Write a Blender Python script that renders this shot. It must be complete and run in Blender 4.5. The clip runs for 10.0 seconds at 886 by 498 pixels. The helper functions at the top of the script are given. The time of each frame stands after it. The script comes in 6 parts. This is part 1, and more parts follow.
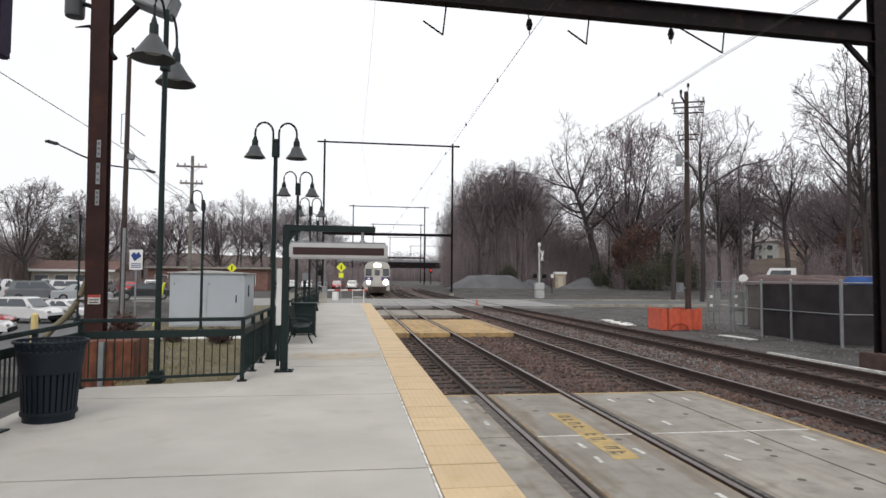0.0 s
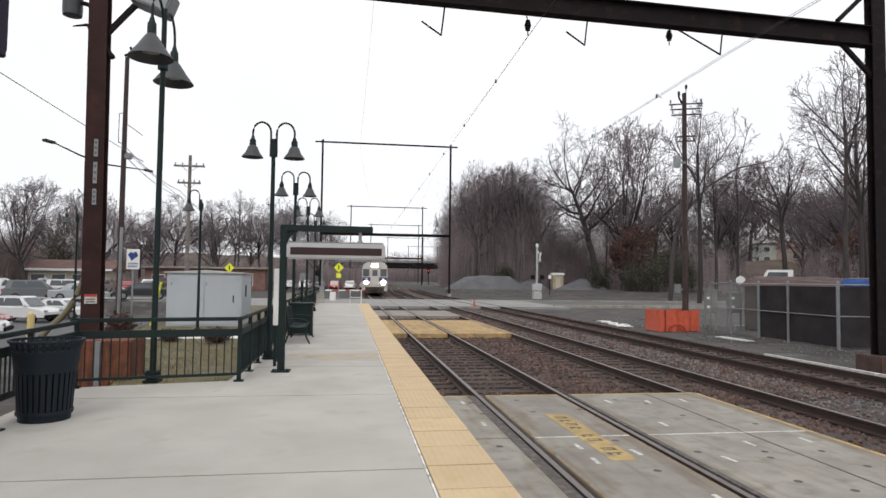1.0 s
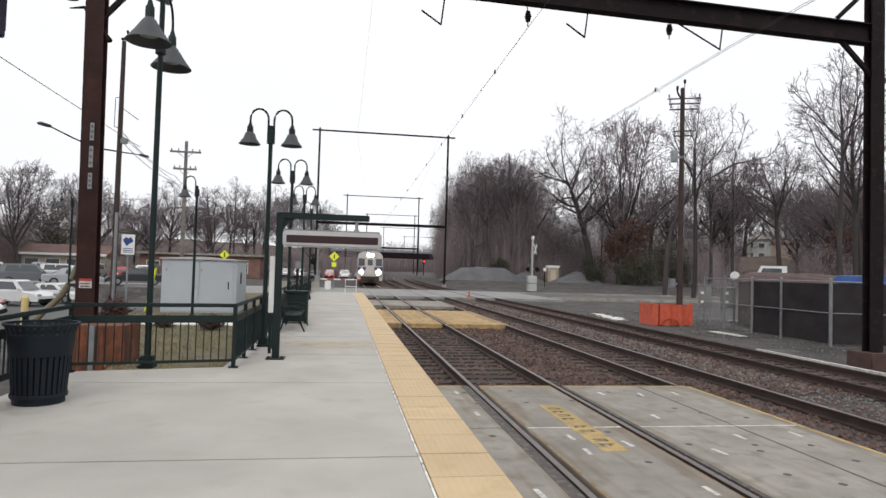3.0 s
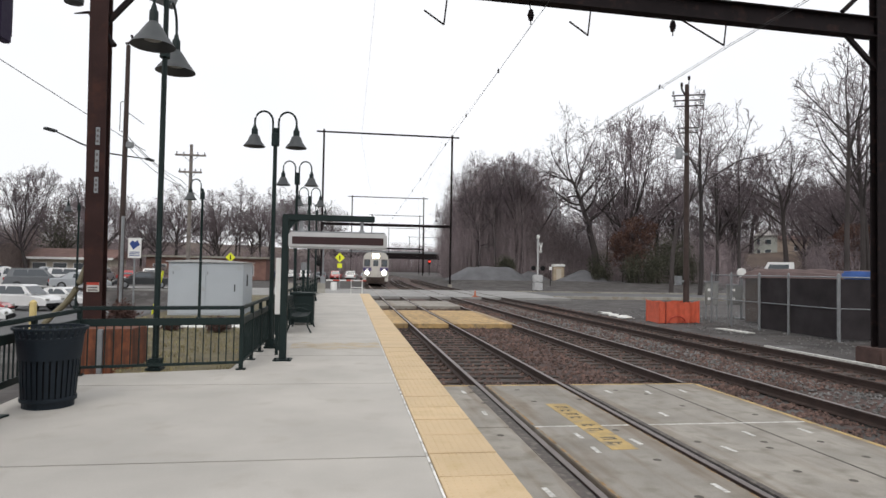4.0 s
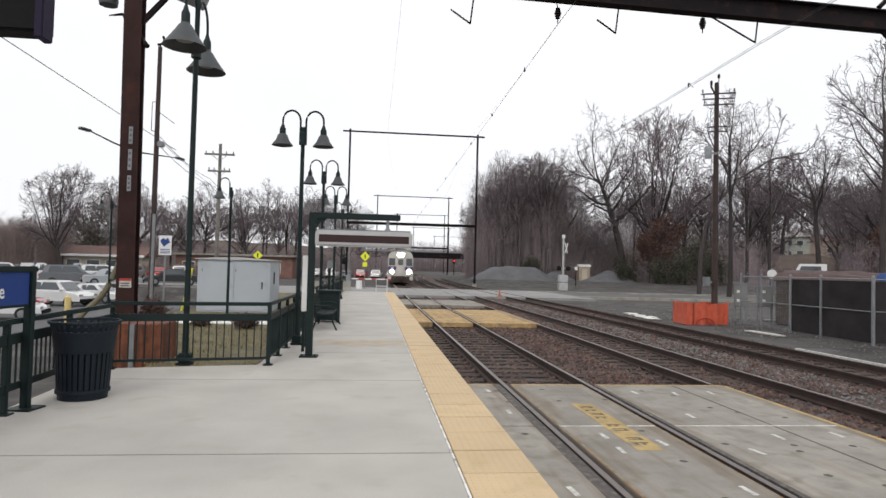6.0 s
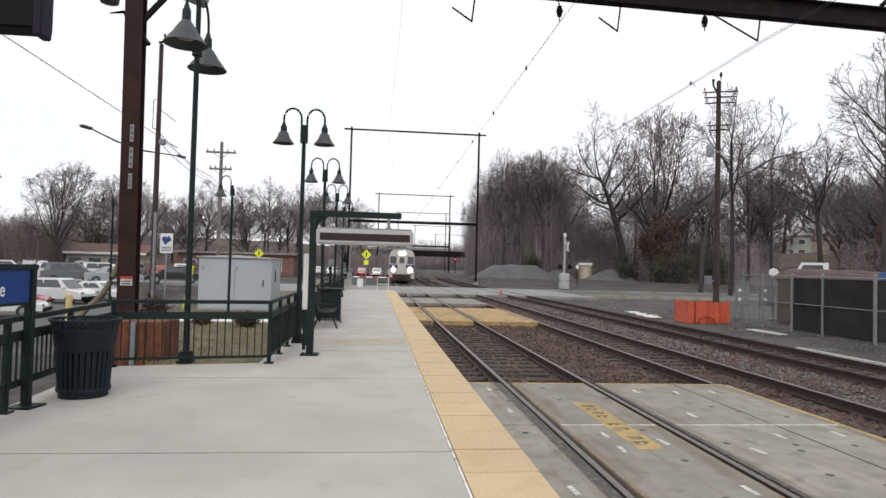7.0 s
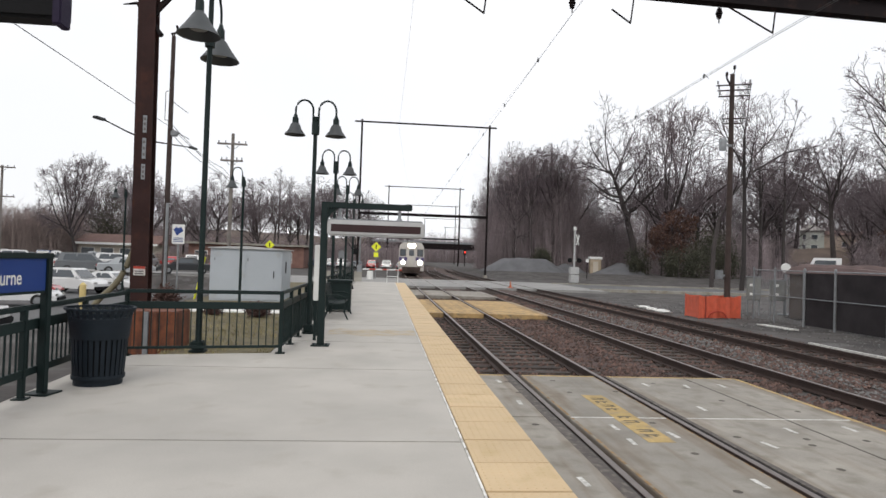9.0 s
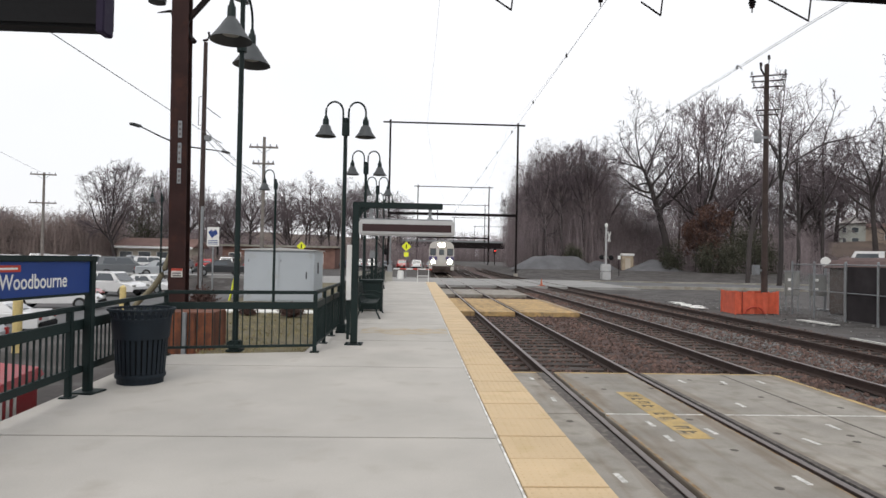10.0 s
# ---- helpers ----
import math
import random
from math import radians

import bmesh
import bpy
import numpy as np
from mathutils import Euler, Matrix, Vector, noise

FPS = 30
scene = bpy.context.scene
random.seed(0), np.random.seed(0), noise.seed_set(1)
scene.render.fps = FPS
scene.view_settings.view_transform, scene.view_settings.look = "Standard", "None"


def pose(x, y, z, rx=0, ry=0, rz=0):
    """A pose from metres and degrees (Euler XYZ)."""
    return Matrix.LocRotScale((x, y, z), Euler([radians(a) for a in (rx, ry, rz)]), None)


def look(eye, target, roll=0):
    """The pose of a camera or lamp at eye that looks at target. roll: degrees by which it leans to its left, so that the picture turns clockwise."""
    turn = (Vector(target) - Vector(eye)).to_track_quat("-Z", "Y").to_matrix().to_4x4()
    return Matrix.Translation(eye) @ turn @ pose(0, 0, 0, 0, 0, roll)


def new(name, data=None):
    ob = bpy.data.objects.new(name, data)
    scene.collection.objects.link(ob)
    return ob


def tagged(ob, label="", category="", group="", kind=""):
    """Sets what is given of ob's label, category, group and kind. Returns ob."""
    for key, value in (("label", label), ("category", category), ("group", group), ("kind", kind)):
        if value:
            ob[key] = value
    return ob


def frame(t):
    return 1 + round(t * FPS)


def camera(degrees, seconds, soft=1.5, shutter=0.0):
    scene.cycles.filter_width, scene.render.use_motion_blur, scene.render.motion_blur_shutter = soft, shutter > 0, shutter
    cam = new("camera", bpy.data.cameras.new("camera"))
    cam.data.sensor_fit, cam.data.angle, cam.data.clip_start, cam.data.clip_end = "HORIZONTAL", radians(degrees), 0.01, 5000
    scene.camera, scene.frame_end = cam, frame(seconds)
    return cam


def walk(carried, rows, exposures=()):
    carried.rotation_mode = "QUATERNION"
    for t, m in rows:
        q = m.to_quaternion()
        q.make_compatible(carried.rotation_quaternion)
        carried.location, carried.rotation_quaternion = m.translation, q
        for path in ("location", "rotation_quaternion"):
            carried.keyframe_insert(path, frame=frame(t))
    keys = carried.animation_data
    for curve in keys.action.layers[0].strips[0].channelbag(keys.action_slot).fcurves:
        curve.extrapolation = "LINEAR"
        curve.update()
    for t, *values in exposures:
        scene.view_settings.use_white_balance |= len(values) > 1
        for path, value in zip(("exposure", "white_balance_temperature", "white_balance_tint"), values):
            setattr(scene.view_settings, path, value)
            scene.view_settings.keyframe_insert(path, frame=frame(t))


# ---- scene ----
cam = camera(69.7, 10.0)
PATH = [
    (0, (-0.001, -0.004, 1.75), (0.286, 1.973, 1.843), 0.5),
    (0.5, (0.0, -0.009, 1.749), (0.291, 1.968, 1.843), 0.5),
    (1, (0.002, 0.002, 1.749), (0.296, 1.978, 1.844), 0.7),
    (1.5, (0.002, 0.0, 1.745), (0.302, 1.975, 1.824), 0.7),
    (2, (-0.002, 0.003, 1.75), (0.312, 1.977, 1.82), 1.2),
    (2.5, (-0.008, -0.006, 1.741), (0.3, 1.969, 1.807), 1.7),
    (4, (-0.014, -0.007, 1.735), (0.278, 1.971, 1.801), 1.0),
    (4.5, (-0.039, -0.045, 1.716), (0.173, 1.942, 1.774), 1.9),
    (5, (-0.041, -0.036, 1.715), (0.164, 1.952, 1.774), 1.7),
    (5.5, (-0.034, -0.036, 1.715), (0.182, 1.951, 1.778), 1.4),
    (7, (-0.02, -0.016, 1.721), (0.191, 1.972, 1.778), 1.5),
    (7.5, (-0.02, -0.019, 1.715), (0.193, 1.969, 1.752), 1.7),
    (8, (-0.032, -0.009, 1.713), (0.177, 1.98, 1.732), 2.0),
    (8.5, (-0.039, -0.021, 1.707), (0.16, 1.969, 1.736), 2.0),
    (9, (-0.042, -0.028, 1.704), (0.14, 1.963, 1.738), 1.9),
    (9.5, (-0.049, -0.026, 1.701), (0.123, 1.966, 1.736), 1.4),
    (10, (-0.066, -0.052, 1.684), (0.023, 1.946, 1.713), 1.1),
]
walk(cam, [(t, look(eye, target, roll)) for t, eye, target, roll in PATH])

# ---- world and light ----
world = bpy.data.worlds.new("overcast")
scene.world = world
world.use_nodes = True
wn, wl = world.node_tree.nodes, world.node_tree.links
wn.clear()
sky = wn.new("ShaderNodeTexSky")
sky.sky_type = "NISHITA"
sky.sun_disc = False
sky.sun_elevation, sky.sun_rotation = radians(38), radians(200)
sky.air_density, sky.dust_density, sky.ozone_density = 1.0, 3.0, 1.0
cloud_map = wn.new("ShaderNodeTexCoord")
cloud_noise = wn.new("ShaderNodeTexNoise")
cloud_noise.inputs["Scale"].default_value = 1.6
cloud_noise.inputs["Detail"].default_value = 5
cover = wn.new("ShaderNodeMapRange")
cover.inputs["From Min"].default_value, cover.inputs["From Max"].default_value = 0.3, 0.6
cover.inputs["To Min"].default_value, cover.inputs["To Max"].default_value = 0.86, 0.97
veil = wn.new("ShaderNodeMixRGB")
veil.inputs["Color2"].default_value = (10.4, 10.5, 10.8, 1)
back = wn.new("ShaderNodeBackground")
back.inputs["Strength"].default_value = 0.1
wout = wn.new("ShaderNodeOutputWorld")
wl.new(cloud_map.outputs["Generated"], cloud_noise.inputs["Vector"])
wl.new(cloud_noise.outputs["Fac"], cover.inputs["Value"])
wl.new(cover.outputs["Result"], veil.inputs["Fac"])
wl.new(sky.outputs["Color"], veil.inputs["Color1"])
wl.new(veil.outputs["Color"], back.inputs["Color"])
wl.new(back.outputs["Background"], wout.inputs["Surface"])
sun_lamp = bpy.data.lights.new("sun", "SUN")
sun_lamp.energy, sun_lamp.angle, sun_lamp.color = 0.9, radians(25), (1, 0.96, 0.9)
sun = new("sun", sun_lamp)
sun.matrix_world = look((-10, -28, 30), (0, 0, 0))


# ---- helpers of this scene ----
class Geo:
    """Collects vertices and faces for one mesh."""

    def __init__(self):
        self.v, self.f = [], []

    def add(self, verts, faces):
        n = len(self.v)
        self.v += [tuple(p) for p in verts]
        self.f += [tuple(i + n for i in f) for f in faces]
        return self

    def box(self, x0, x1, y0, y1, z0, z1, b=0.0):
        if b <= 0:
            vs = [(x, y, z) for x in (x0, x1) for y in (y0, y1) for z in (z0, z1)]
            return self.add(vs, [(0, 1, 3, 2), (4, 6, 7, 5), (0, 4, 5, 1), (2, 3, 7, 6), (0, 2, 6, 4), (1, 5, 7, 3)])
        bm = bmesh.new()
        m = Matrix.LocRotScale(((x0 + x1) / 2, (y0 + y1) / 2, (z0 + z1) / 2), None, (x1 - x0, y1 - y0, z1 - z0))
        bmesh.ops.create_cube(bm, size=1, matrix=m)
        bmesh.ops.bevel(bm, geom=bm.edges[:], offset=b, segments=2, affect="EDGES")
        return self.take(bm)

    def take(self, bm):
        bm.verts.index_update()
        self.add([v.co for v in bm.verts], [[v.index for v in f.verts] for f in bm.faces])
        bm.free()
        return self

    def tube(self, pts, radii, n=8, caps=True, square=0.0):
        pts = [Vector(p) for p in pts]
        if not hasattr(radii, "__len__"):
            radii = [radii] * len(pts)
        base = len(self.v)
        for i, p in enumerate(pts):
            d = (pts[min(i + 1, len(pts) - 1)] - pts[max(i - 1, 0)]).normalized()
            side = d.cross(Vector((0, 0, 1)) if abs(d.z) < 0.9 else Vector((1, 0, 0))).normalized()
            up = side.cross(d)
            for k in range(n):
                a = 2 * math.pi * (k + square) / n
                self.v.append(tuple(p + (side * math.cos(a) + up * math.sin(a)) * radii[i]))
        for i in range(len(pts) - 1):
            for k in range(n):
                a, b = base + i * n + k, base + i * n + (k + 1) % n
                self.f.append((a, b, b + n, a + n))
        if caps:
            self.f.append(tuple(base + k for k in range(n)))
            self.f.append(tuple(base + (len(pts) - 1) * n + k for k in range(n)))
        return self

    def lathe(self, profile, n=20, at=(0, 0, 0)):
        base = len(self.v)
        for r, z in profile:
            for k in range(n):
                a = 2 * math.pi * k / n
                self.v.append((at[0] + r * math.cos(a), at[1] + r * math.sin(a), at[2] + z))
        for i in range(len(profile) - 1):
            for k in range(n):
                a, b = base + i * n + k, base + i * n + (k + 1) % n
                self.f.append((a, b, b + n, a + n))
        return self

    def prism(self, outline, axis, a, b):
        """An outline of two coordinates, drawn out along the axis from a to b."""
        def put(p, s):
            return {"x": (s, p[0], p[1]), "y": (p[0], s, p[1]), "z": (p[0], p[1], s)}[axis]
        n = len(outline)
        vs = [put(p, a) for p in outline] + [put(p, b) for p in outline]
        fs = [(i, (i + 1) % n, n + (i + 1) % n, n + i) for i in range(n)]
        return self.add(vs, fs + [tuple(range(n)), tuple(range(n, 2 * n))])

    def turned(self, m):
        self.v = [tuple(m @ Vector(p)) for p in self.v]
        return self

    def mesh(self, name, smooth=False):
        me = bpy.data.meshes.new(name)
        me.from_pydata(self.v, [], self.f)
        bm = bmesh.new()
        bm.from_mesh(me)
        if len(bm.faces) < 60000:
            bmesh.ops.recalc_face_normals(bm, faces=bm.faces[:])
        bm.to_mesh(me)
        bm.free()
        if smooth:
            me.shade_smooth()
            me.set_sharp_from_angle(angle=radians(40))
        return me


def part(name, geo, material, parent=None, label="", smooth=False, at=None):
    """Links a Geo or a mesh as one mesh object under a thing or a part."""
    me = geo if isinstance(geo, bpy.types.Mesh) else geo.mesh(name, smooth)
    if not me.materials:
        me.materials.append(material)
    ob = new(name, me)
    if parent is not None:
        ob.parent = parent
    if at is not None:
        ob.matrix_basis = at
    return tagged(ob, label)


def thing(name, m, label, category, group="", kind=""):
    ob = new(name)
    ob.empty_display_size = 0.2
    ob.matrix_basis = m
    return tagged(ob, label, category, group, kind)


def single(name, geo, material, label, category, group="", kind="", smooth=False, at=None):
    return tagged(part(name, geo, material, None, "", smooth, at), label, category, group, kind)


def mat(name, base, rough=0.7, metal=0.0, vary=0.25, scale=1.2, fine=35.0, bump=0.15, tint=None, stain=0.0, random_piece=0.0, spec=0.5, island=0.0, emit=0.0):
    """A surface of one base colour with broad and fine variation, stains of another tint, and fine relief."""
    m = bpy.data.materials.new(name)
    m.use_nodes = True
    nodes, links = m.node_tree.nodes, m.node_tree.links
    bsdf = nodes["Principled BSDF"]
    bsdf.inputs["Metallic"].default_value = metal
    bsdf.inputs["Specular IOR Level"].default_value = spec
    where = nodes.new("ShaderNodeNewGeometry")
    broad, grain = nodes.new("ShaderNodeTexNoise"), nodes.new("ShaderNodeTexNoise")
    broad.inputs["Scale"].default_value, broad.inputs["Detail"].default_value = scale, 6
    grain.inputs["Scale"].default_value, grain.inputs["Detail"].default_value = fine, 4
    for n in (broad, grain):
        links.new(where.outputs["Position"], n.inputs["Vector"])
    both = nodes.new("ShaderNodeMath")
    both.operation = "MULTIPLY_ADD"
    both.inputs[1].default_value = 0.45
    links.new(grain.outputs["Fac"], both.inputs[0])
    links.new(broad.outputs["Fac"], both.inputs[2])
    span = nodes.new("ShaderNodeMapRange")
    span.inputs["From Min"].default_value, span.inputs["From Max"].default_value = 0.45, 1.0
    span.inputs["To Min"].default_value, span.inputs["To Max"].default_value = 1 - vary, 1 + vary
    links.new(both.outputs[0], span.inputs["Value"])
    value = span.outputs["Result"]
    if random_piece or island:
        info = nodes.new("ShaderNodeObjectInfo") if random_piece else where
        more = nodes.new("ShaderNodeMapRange")
        amount = random_piece or island
        more.inputs["To Min"].default_value, more.inputs["To Max"].default_value = 1 - amount, 1 + amount
        links.new(info.outputs["Random" if random_piece else "Random Per Island"], more.inputs["Value"])
        times = nodes.new("ShaderNodeMath")
        times.operation = "MULTIPLY"
        links.new(value, times.inputs[0])
        links.new(more.outputs["Result"], times.inputs[1])
        value = times.outputs[0]
    scaled = nodes.new("ShaderNodeVectorMath")
    scaled.operation = "SCALE"
    scaled.inputs[0].default_value = base
    links.new(value, scaled.inputs["Scale"])
    colour = scaled.outputs["Vector"]
    if tint:
        spots = nodes.new("ShaderNodeTexNoise")
        spots.inputs["Scale"].default_value, spots.inputs["Detail"].default_value = scale * 2.3, 8
        links.new(where.outputs["Position"], spots.inputs["Vector"])
        cut = nodes.new("ShaderNodeMapRange")
        cut.inputs["From Min"].default_value, cut.inputs["From Max"].default_value = 0.62 - 0.3 * stain, 0.78 - 0.2 * stain
        links.new(spots.outputs["Fac"], cut.inputs["Value"])
        mix = nodes.new("ShaderNodeMixRGB")
        mix.inputs["Color2"].default_value = (*tint, 1)
        links.new(cut.outputs["Result"], mix.inputs["Fac"])
        links.new(colour, mix.inputs["Color1"])
        colour = mix.outputs["Color"]
    links.new(colour, bsdf.inputs["Base Color"])
    shine = nodes.new("ShaderNodeMapRange")
    shine.inputs["To Min"].default_value, shine.inputs["To Max"].default_value = max(0.02, rough - 0.12), min(1, rough + 0.12)
    links.new(grain.outputs["Fac"], shine.inputs["Value"])
    links.new(shine.outputs["Result"], bsdf.inputs["Roughness"])
    if bump:
        lift = nodes.new("ShaderNodeBump")
        lift.inputs["Strength"].default_value, lift.inputs["Distance"].default_value = bump, 0.01
        links.new(grain.outputs["Fac"], lift.inputs["Height"])
        links.new(lift.outputs["Normal"], bsdf.inputs["Normal"])
    if emit:
        bsdf.inputs["Emission Color"].default_value = (*base, 1)
        bsdf.inputs["Emission Strength"].default_value = emit
    return m


def glass(name, tint=(0.05, 0.06, 0.07)):
    m = bpy.data.materials.new(name)
    m.use_nodes = True
    b = m.node_tree.nodes["Principled BSDF"]
    b.inputs["Base Color"].default_value = (*tint, 1)
    b.inputs["Roughness"].default_value = 0.08
    b.inputs["Coat Weight"].default_value = 0.6
    return m


def streaks(m, colour, width=9.0, amount=0.75):
    """Runs of rust or dirt that water draws down an upright face."""
    nodes, links = m.node_tree.nodes, m.node_tree.links
    socket = nodes["Principled BSDF"].inputs["Base Color"]
    before = socket.links[0].from_socket
    where, long, run = nodes.new("ShaderNodeNewGeometry"), nodes.new("ShaderNodeMapping"), nodes.new("ShaderNodeTexNoise")
    long.inputs["Scale"].default_value = (width, width, 0.7)
    run.inputs["Scale"].default_value, run.inputs["Detail"].default_value = 1.0, 5
    links.new(where.outputs["Position"], long.inputs["Vector"])
    links.new(long.outputs["Vector"], run.inputs["Vector"])
    cut = nodes.new("ShaderNodeMapRange")
    cut.inputs["From Min"].default_value, cut.inputs["From Max"].default_value = 0.42, 0.6
    cut.inputs["To Max"].default_value = amount
    links.new(run.outputs["Fac"], cut.inputs["Value"])
    mix = nodes.new("ShaderNodeMixRGB")
    mix.inputs["Color2"].default_value = (*colour, 1)
    links.new(cut.outputs["Result"], mix.inputs["Fac"])
    links.new(before, mix.inputs["Color1"])
    links.new(mix.outputs["Color"], socket)
    return m


# ---- materials ----
concrete = mat("platform_concrete", (0.44, 0.416, 0.38), 0.87, vary=0.14, scale=0.8, fine=70, bump=0.3, tint=(0.39, 0.36, 0.32), stain=0.14, random_piece=0.035)
concrete_old = mat("old_concrete", (0.275, 0.262, 0.23), 0.9, vary=0.28, scale=0.9, fine=55, bump=0.35, tint=(0.22, 0.188, 0.145), stain=0.4, random_piece=0.06)
tactile = mat("tactile_yellow", (0.575, 0.43, 0.26), 0.75, vary=0.1, scale=1.1, fine=70, bump=0.2, tint=(0.5, 0.37, 0.2), stain=0.2, random_piece=0.04)
white_line = mat("worn_white_line", (0.72, 0.71, 0.68), 0.8, vary=0.15, scale=4)
yellow_paint = mat("worn_yellow_paint", (0.45, 0.32, 0.13), 0.85, vary=0.3, scale=2.5, fine=30, tint=(0.27, 0.22, 0.14), stain=0.4)
black_paint = mat("black_paint", (0.012, 0.012, 0.013), 0.85, vary=0.3, spec=0.15)
joint_dark = mat("joint_filler", (0.09, 0.08, 0.068), 0.95, vary=0.3)
ballast_mat = mat("ballast", (0.08, 0.046, 0.038), 0.95, vary=0.5, scale=0.8, fine=22, bump=0.8, tint=(0.06, 0.05, 0.045), stain=0.5)
stone_dark = mat("ballast_stone", (0.115, 0.071, 0.058), 0.9, vary=0.3, scale=1.1, fine=60, island=0.55)
stone_grey = mat("new_ballast_stone", (0.15, 0.145, 0.14), 0.9, vary=0.3, scale=1.1, fine=60, island=0.4)
sleeper_mat = mat("creosoted_wood", (0.055, 0.041, 0.034), 0.9, vary=0.35, scale=5, fine=60, bump=0.4, random_piece=0.35)
rail_side = mat("rusty_rail", (0.045, 0.028, 0.023), 0.75, metal=0.2, vary=0.3, scale=4)
rail_top = mat("polished_rail_head", (0.23, 0.2, 0.188), 0.45, metal=0.85, vary=0.12, scale=6)
asphalt = mat("asphalt", (0.105, 0.105, 0.106), 0.92, vary=0.25, scale=0.4, fine=45, bump=0.25, tint=(0.12, 0.12, 0.12), stain=0.3)
road_mat = mat("worn_road", (0.27, 0.265, 0.255), 0.9, vary=0.2, scale=0.5, fine=40, bump=0.2, tint=(0.17, 0.17, 0.17), stain=0.25)
gravel_yard = mat("gravel_yard", (0.055, 0.048, 0.045), 0.95, vary=0.7, scale=0.45, fine=7, bump=0.9, tint=(0.105, 0.1, 0.097), stain=0.4)
grass_soil = mat("winter_grass", (0.135, 0.115, 0.062), 0.95, vary=0.45, scale=2.2, fine=18, bump=0.8, tint=(0.085, 0.066, 0.042), stain=0.45)
brown_steel = mat("brown_painted_steel", (0.034, 0.016, 0.0145), 0.75, vary=0.35, scale=1.6, fine=25, tint=(0.055, 0.022, 0.016), stain=0.35, spec=0.2)
dark_steel = mat("dark_weathered_steel", (0.0115, 0.008, 0.009), 0.8, vary=0.35, scale=2, fine=25, tint=(0.034, 0.018, 0.015), stain=0.2, spec=0.2)
green_paint = mat("dark_green_paint", (0.009, 0.0185, 0.018), 0.55, vary=0.25, scale=3, fine=50, bump=0.05, spec=0.25)
blue_black = mat("blue_black_plastic_coat", (0.008, 0.0135, 0.02), 0.6, vary=0.25, scale=4, fine=60, bump=0.1, spec=0.25)
lamp_grey = mat("lamp_bell_grey", (0.05, 0.055, 0.058), 0.5, vary=0.15, scale=5, bump=0.03)
lamp_white = mat("lamp_inside", (0.3, 0.3, 0.28), 0.5, vary=0.1, bump=0)
galvanised = mat("galvanised_steel", (0.24, 0.25, 0.26), 0.5, metal=0.5, vary=0.2, scale=6)
silver_box = mat("brushed_aluminium", (0.47, 0.47, 0.47), 0.45, metal=0.3, vary=0.12, scale=3, bump=0.03)
led_panel = mat("led_panel", (0.024, 0.003, 0.004), 0.5, vary=0.25, scale=7, fine=120, bump=0.1)
cabinet_grey = mat("cabinet_grey", (0.42, 0.455, 0.49), 0.55, vary=0.06, scale=0.7, fine=30, bump=0.03, tint=(0.37, 0.37, 0.37), stain=0.02)
rust_sheet = streaks(mat("rusted_steel", (0.19, 0.06, 0.025), 0.85, vary=0.45, scale=2.5, fine=30, bump=0.3, tint=(0.11, 0.038, 0.02), stain=0.5), (0.05, 0.022, 0.015))
white_paint = mat("white_paint", (0.72, 0.72, 0.70), 0.55, vary=0.08, scale=3, bump=0.03)
sign_blue = mat("sign_blue", (0.012, 0.045, 0.21), 0.4, vary=0.08, bump=0)
sign_red = mat("sign_red", (0.42, 0.045, 0.025), 0.45, vary=0.08, bump=0)
sign_yellow = mat("sign_fluorescent_yellow", (0.75, 0.78, 0.03), 0.5, vary=0.05, bump=0)
orange_mesh = mat("orange_barrier", (0.56, 0.1, 0.05), 0.6, vary=0.2, scale=4, fine=40)
wood_pole = mat("weathered_pole_wood", (0.05, 0.034, 0.03), 0.9, vary=0.3, scale=3, fine=30, bump=0.4)
wood_grey = mat("grey_pole_wood", (0.19, 0.17, 0.155), 0.9, vary=0.3, scale=3, fine=30, bump=0.4)
bark = mat("bark", (0.048, 0.04, 0.039), 0.95, vary=0.35, scale=0.5, fine=12, bump=0.3, random_piece=0.3)
twig_mat = mat("twigs", (0.125, 0.1, 0.108), 0.95, vary=0.3, scale=0.3, fine=6, bump=0, random_piece=0.25)
brush_mat = mat("brush", (0.262, 0.215, 0.222), 0.95, vary=0.4, scale=0.12, fine=3, bump=0, island=0.3)
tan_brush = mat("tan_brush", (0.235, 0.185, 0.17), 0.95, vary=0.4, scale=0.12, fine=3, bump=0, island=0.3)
dead_leaf = mat("dead_leaves", (0.105, 0.056, 0.042), 0.9, vary=0.3, scale=0.4, fine=8, bump=0, island=0.35)
evergreen = mat("evergreen", (0.062, 0.062, 0.042), 0.9, vary=0.4, scale=0.6, fine=8, bump=0, island=0.4)
screen_cloth = mat("dark_fence_screen", (0.034, 0.03, 0.032), 0.9, vary=0.35, scale=1.5, fine=50, spec=0.15)
rubber = mat("rubber", (0.02, 0.02, 0.02), 0.85, vary=0.2, bump=0)
dark_glass = glass("dark_glass")
house_wall = mat("house_siding", (0.34, 0.35, 0.32), 0.85, vary=0.1, scale=0.6)
stone_wall = mat("stucco_beige", (0.45, 0.40, 0.33), 0.85, vary=0.1, scale=0.5)
roof_brown = mat("roof_shingle", (0.17, 0.10, 0.085), 0.9, vary=0.25, scale=1.2)
pile_mat = mat("crushed_stone", (0.115, 0.115, 0.122), 0.95, vary=0.3, scale=0.6, fine=9, bump=0.7)
train_cream = mat("train_stainless", (0.50, 0.48, 0.45), 0.45, metal=0.2, vary=0.08, scale=1.5, bump=0.03)
train_purple = mat("train_band", (0.075, 0.055, 0.16), 0.45, vary=0.1, bump=0)
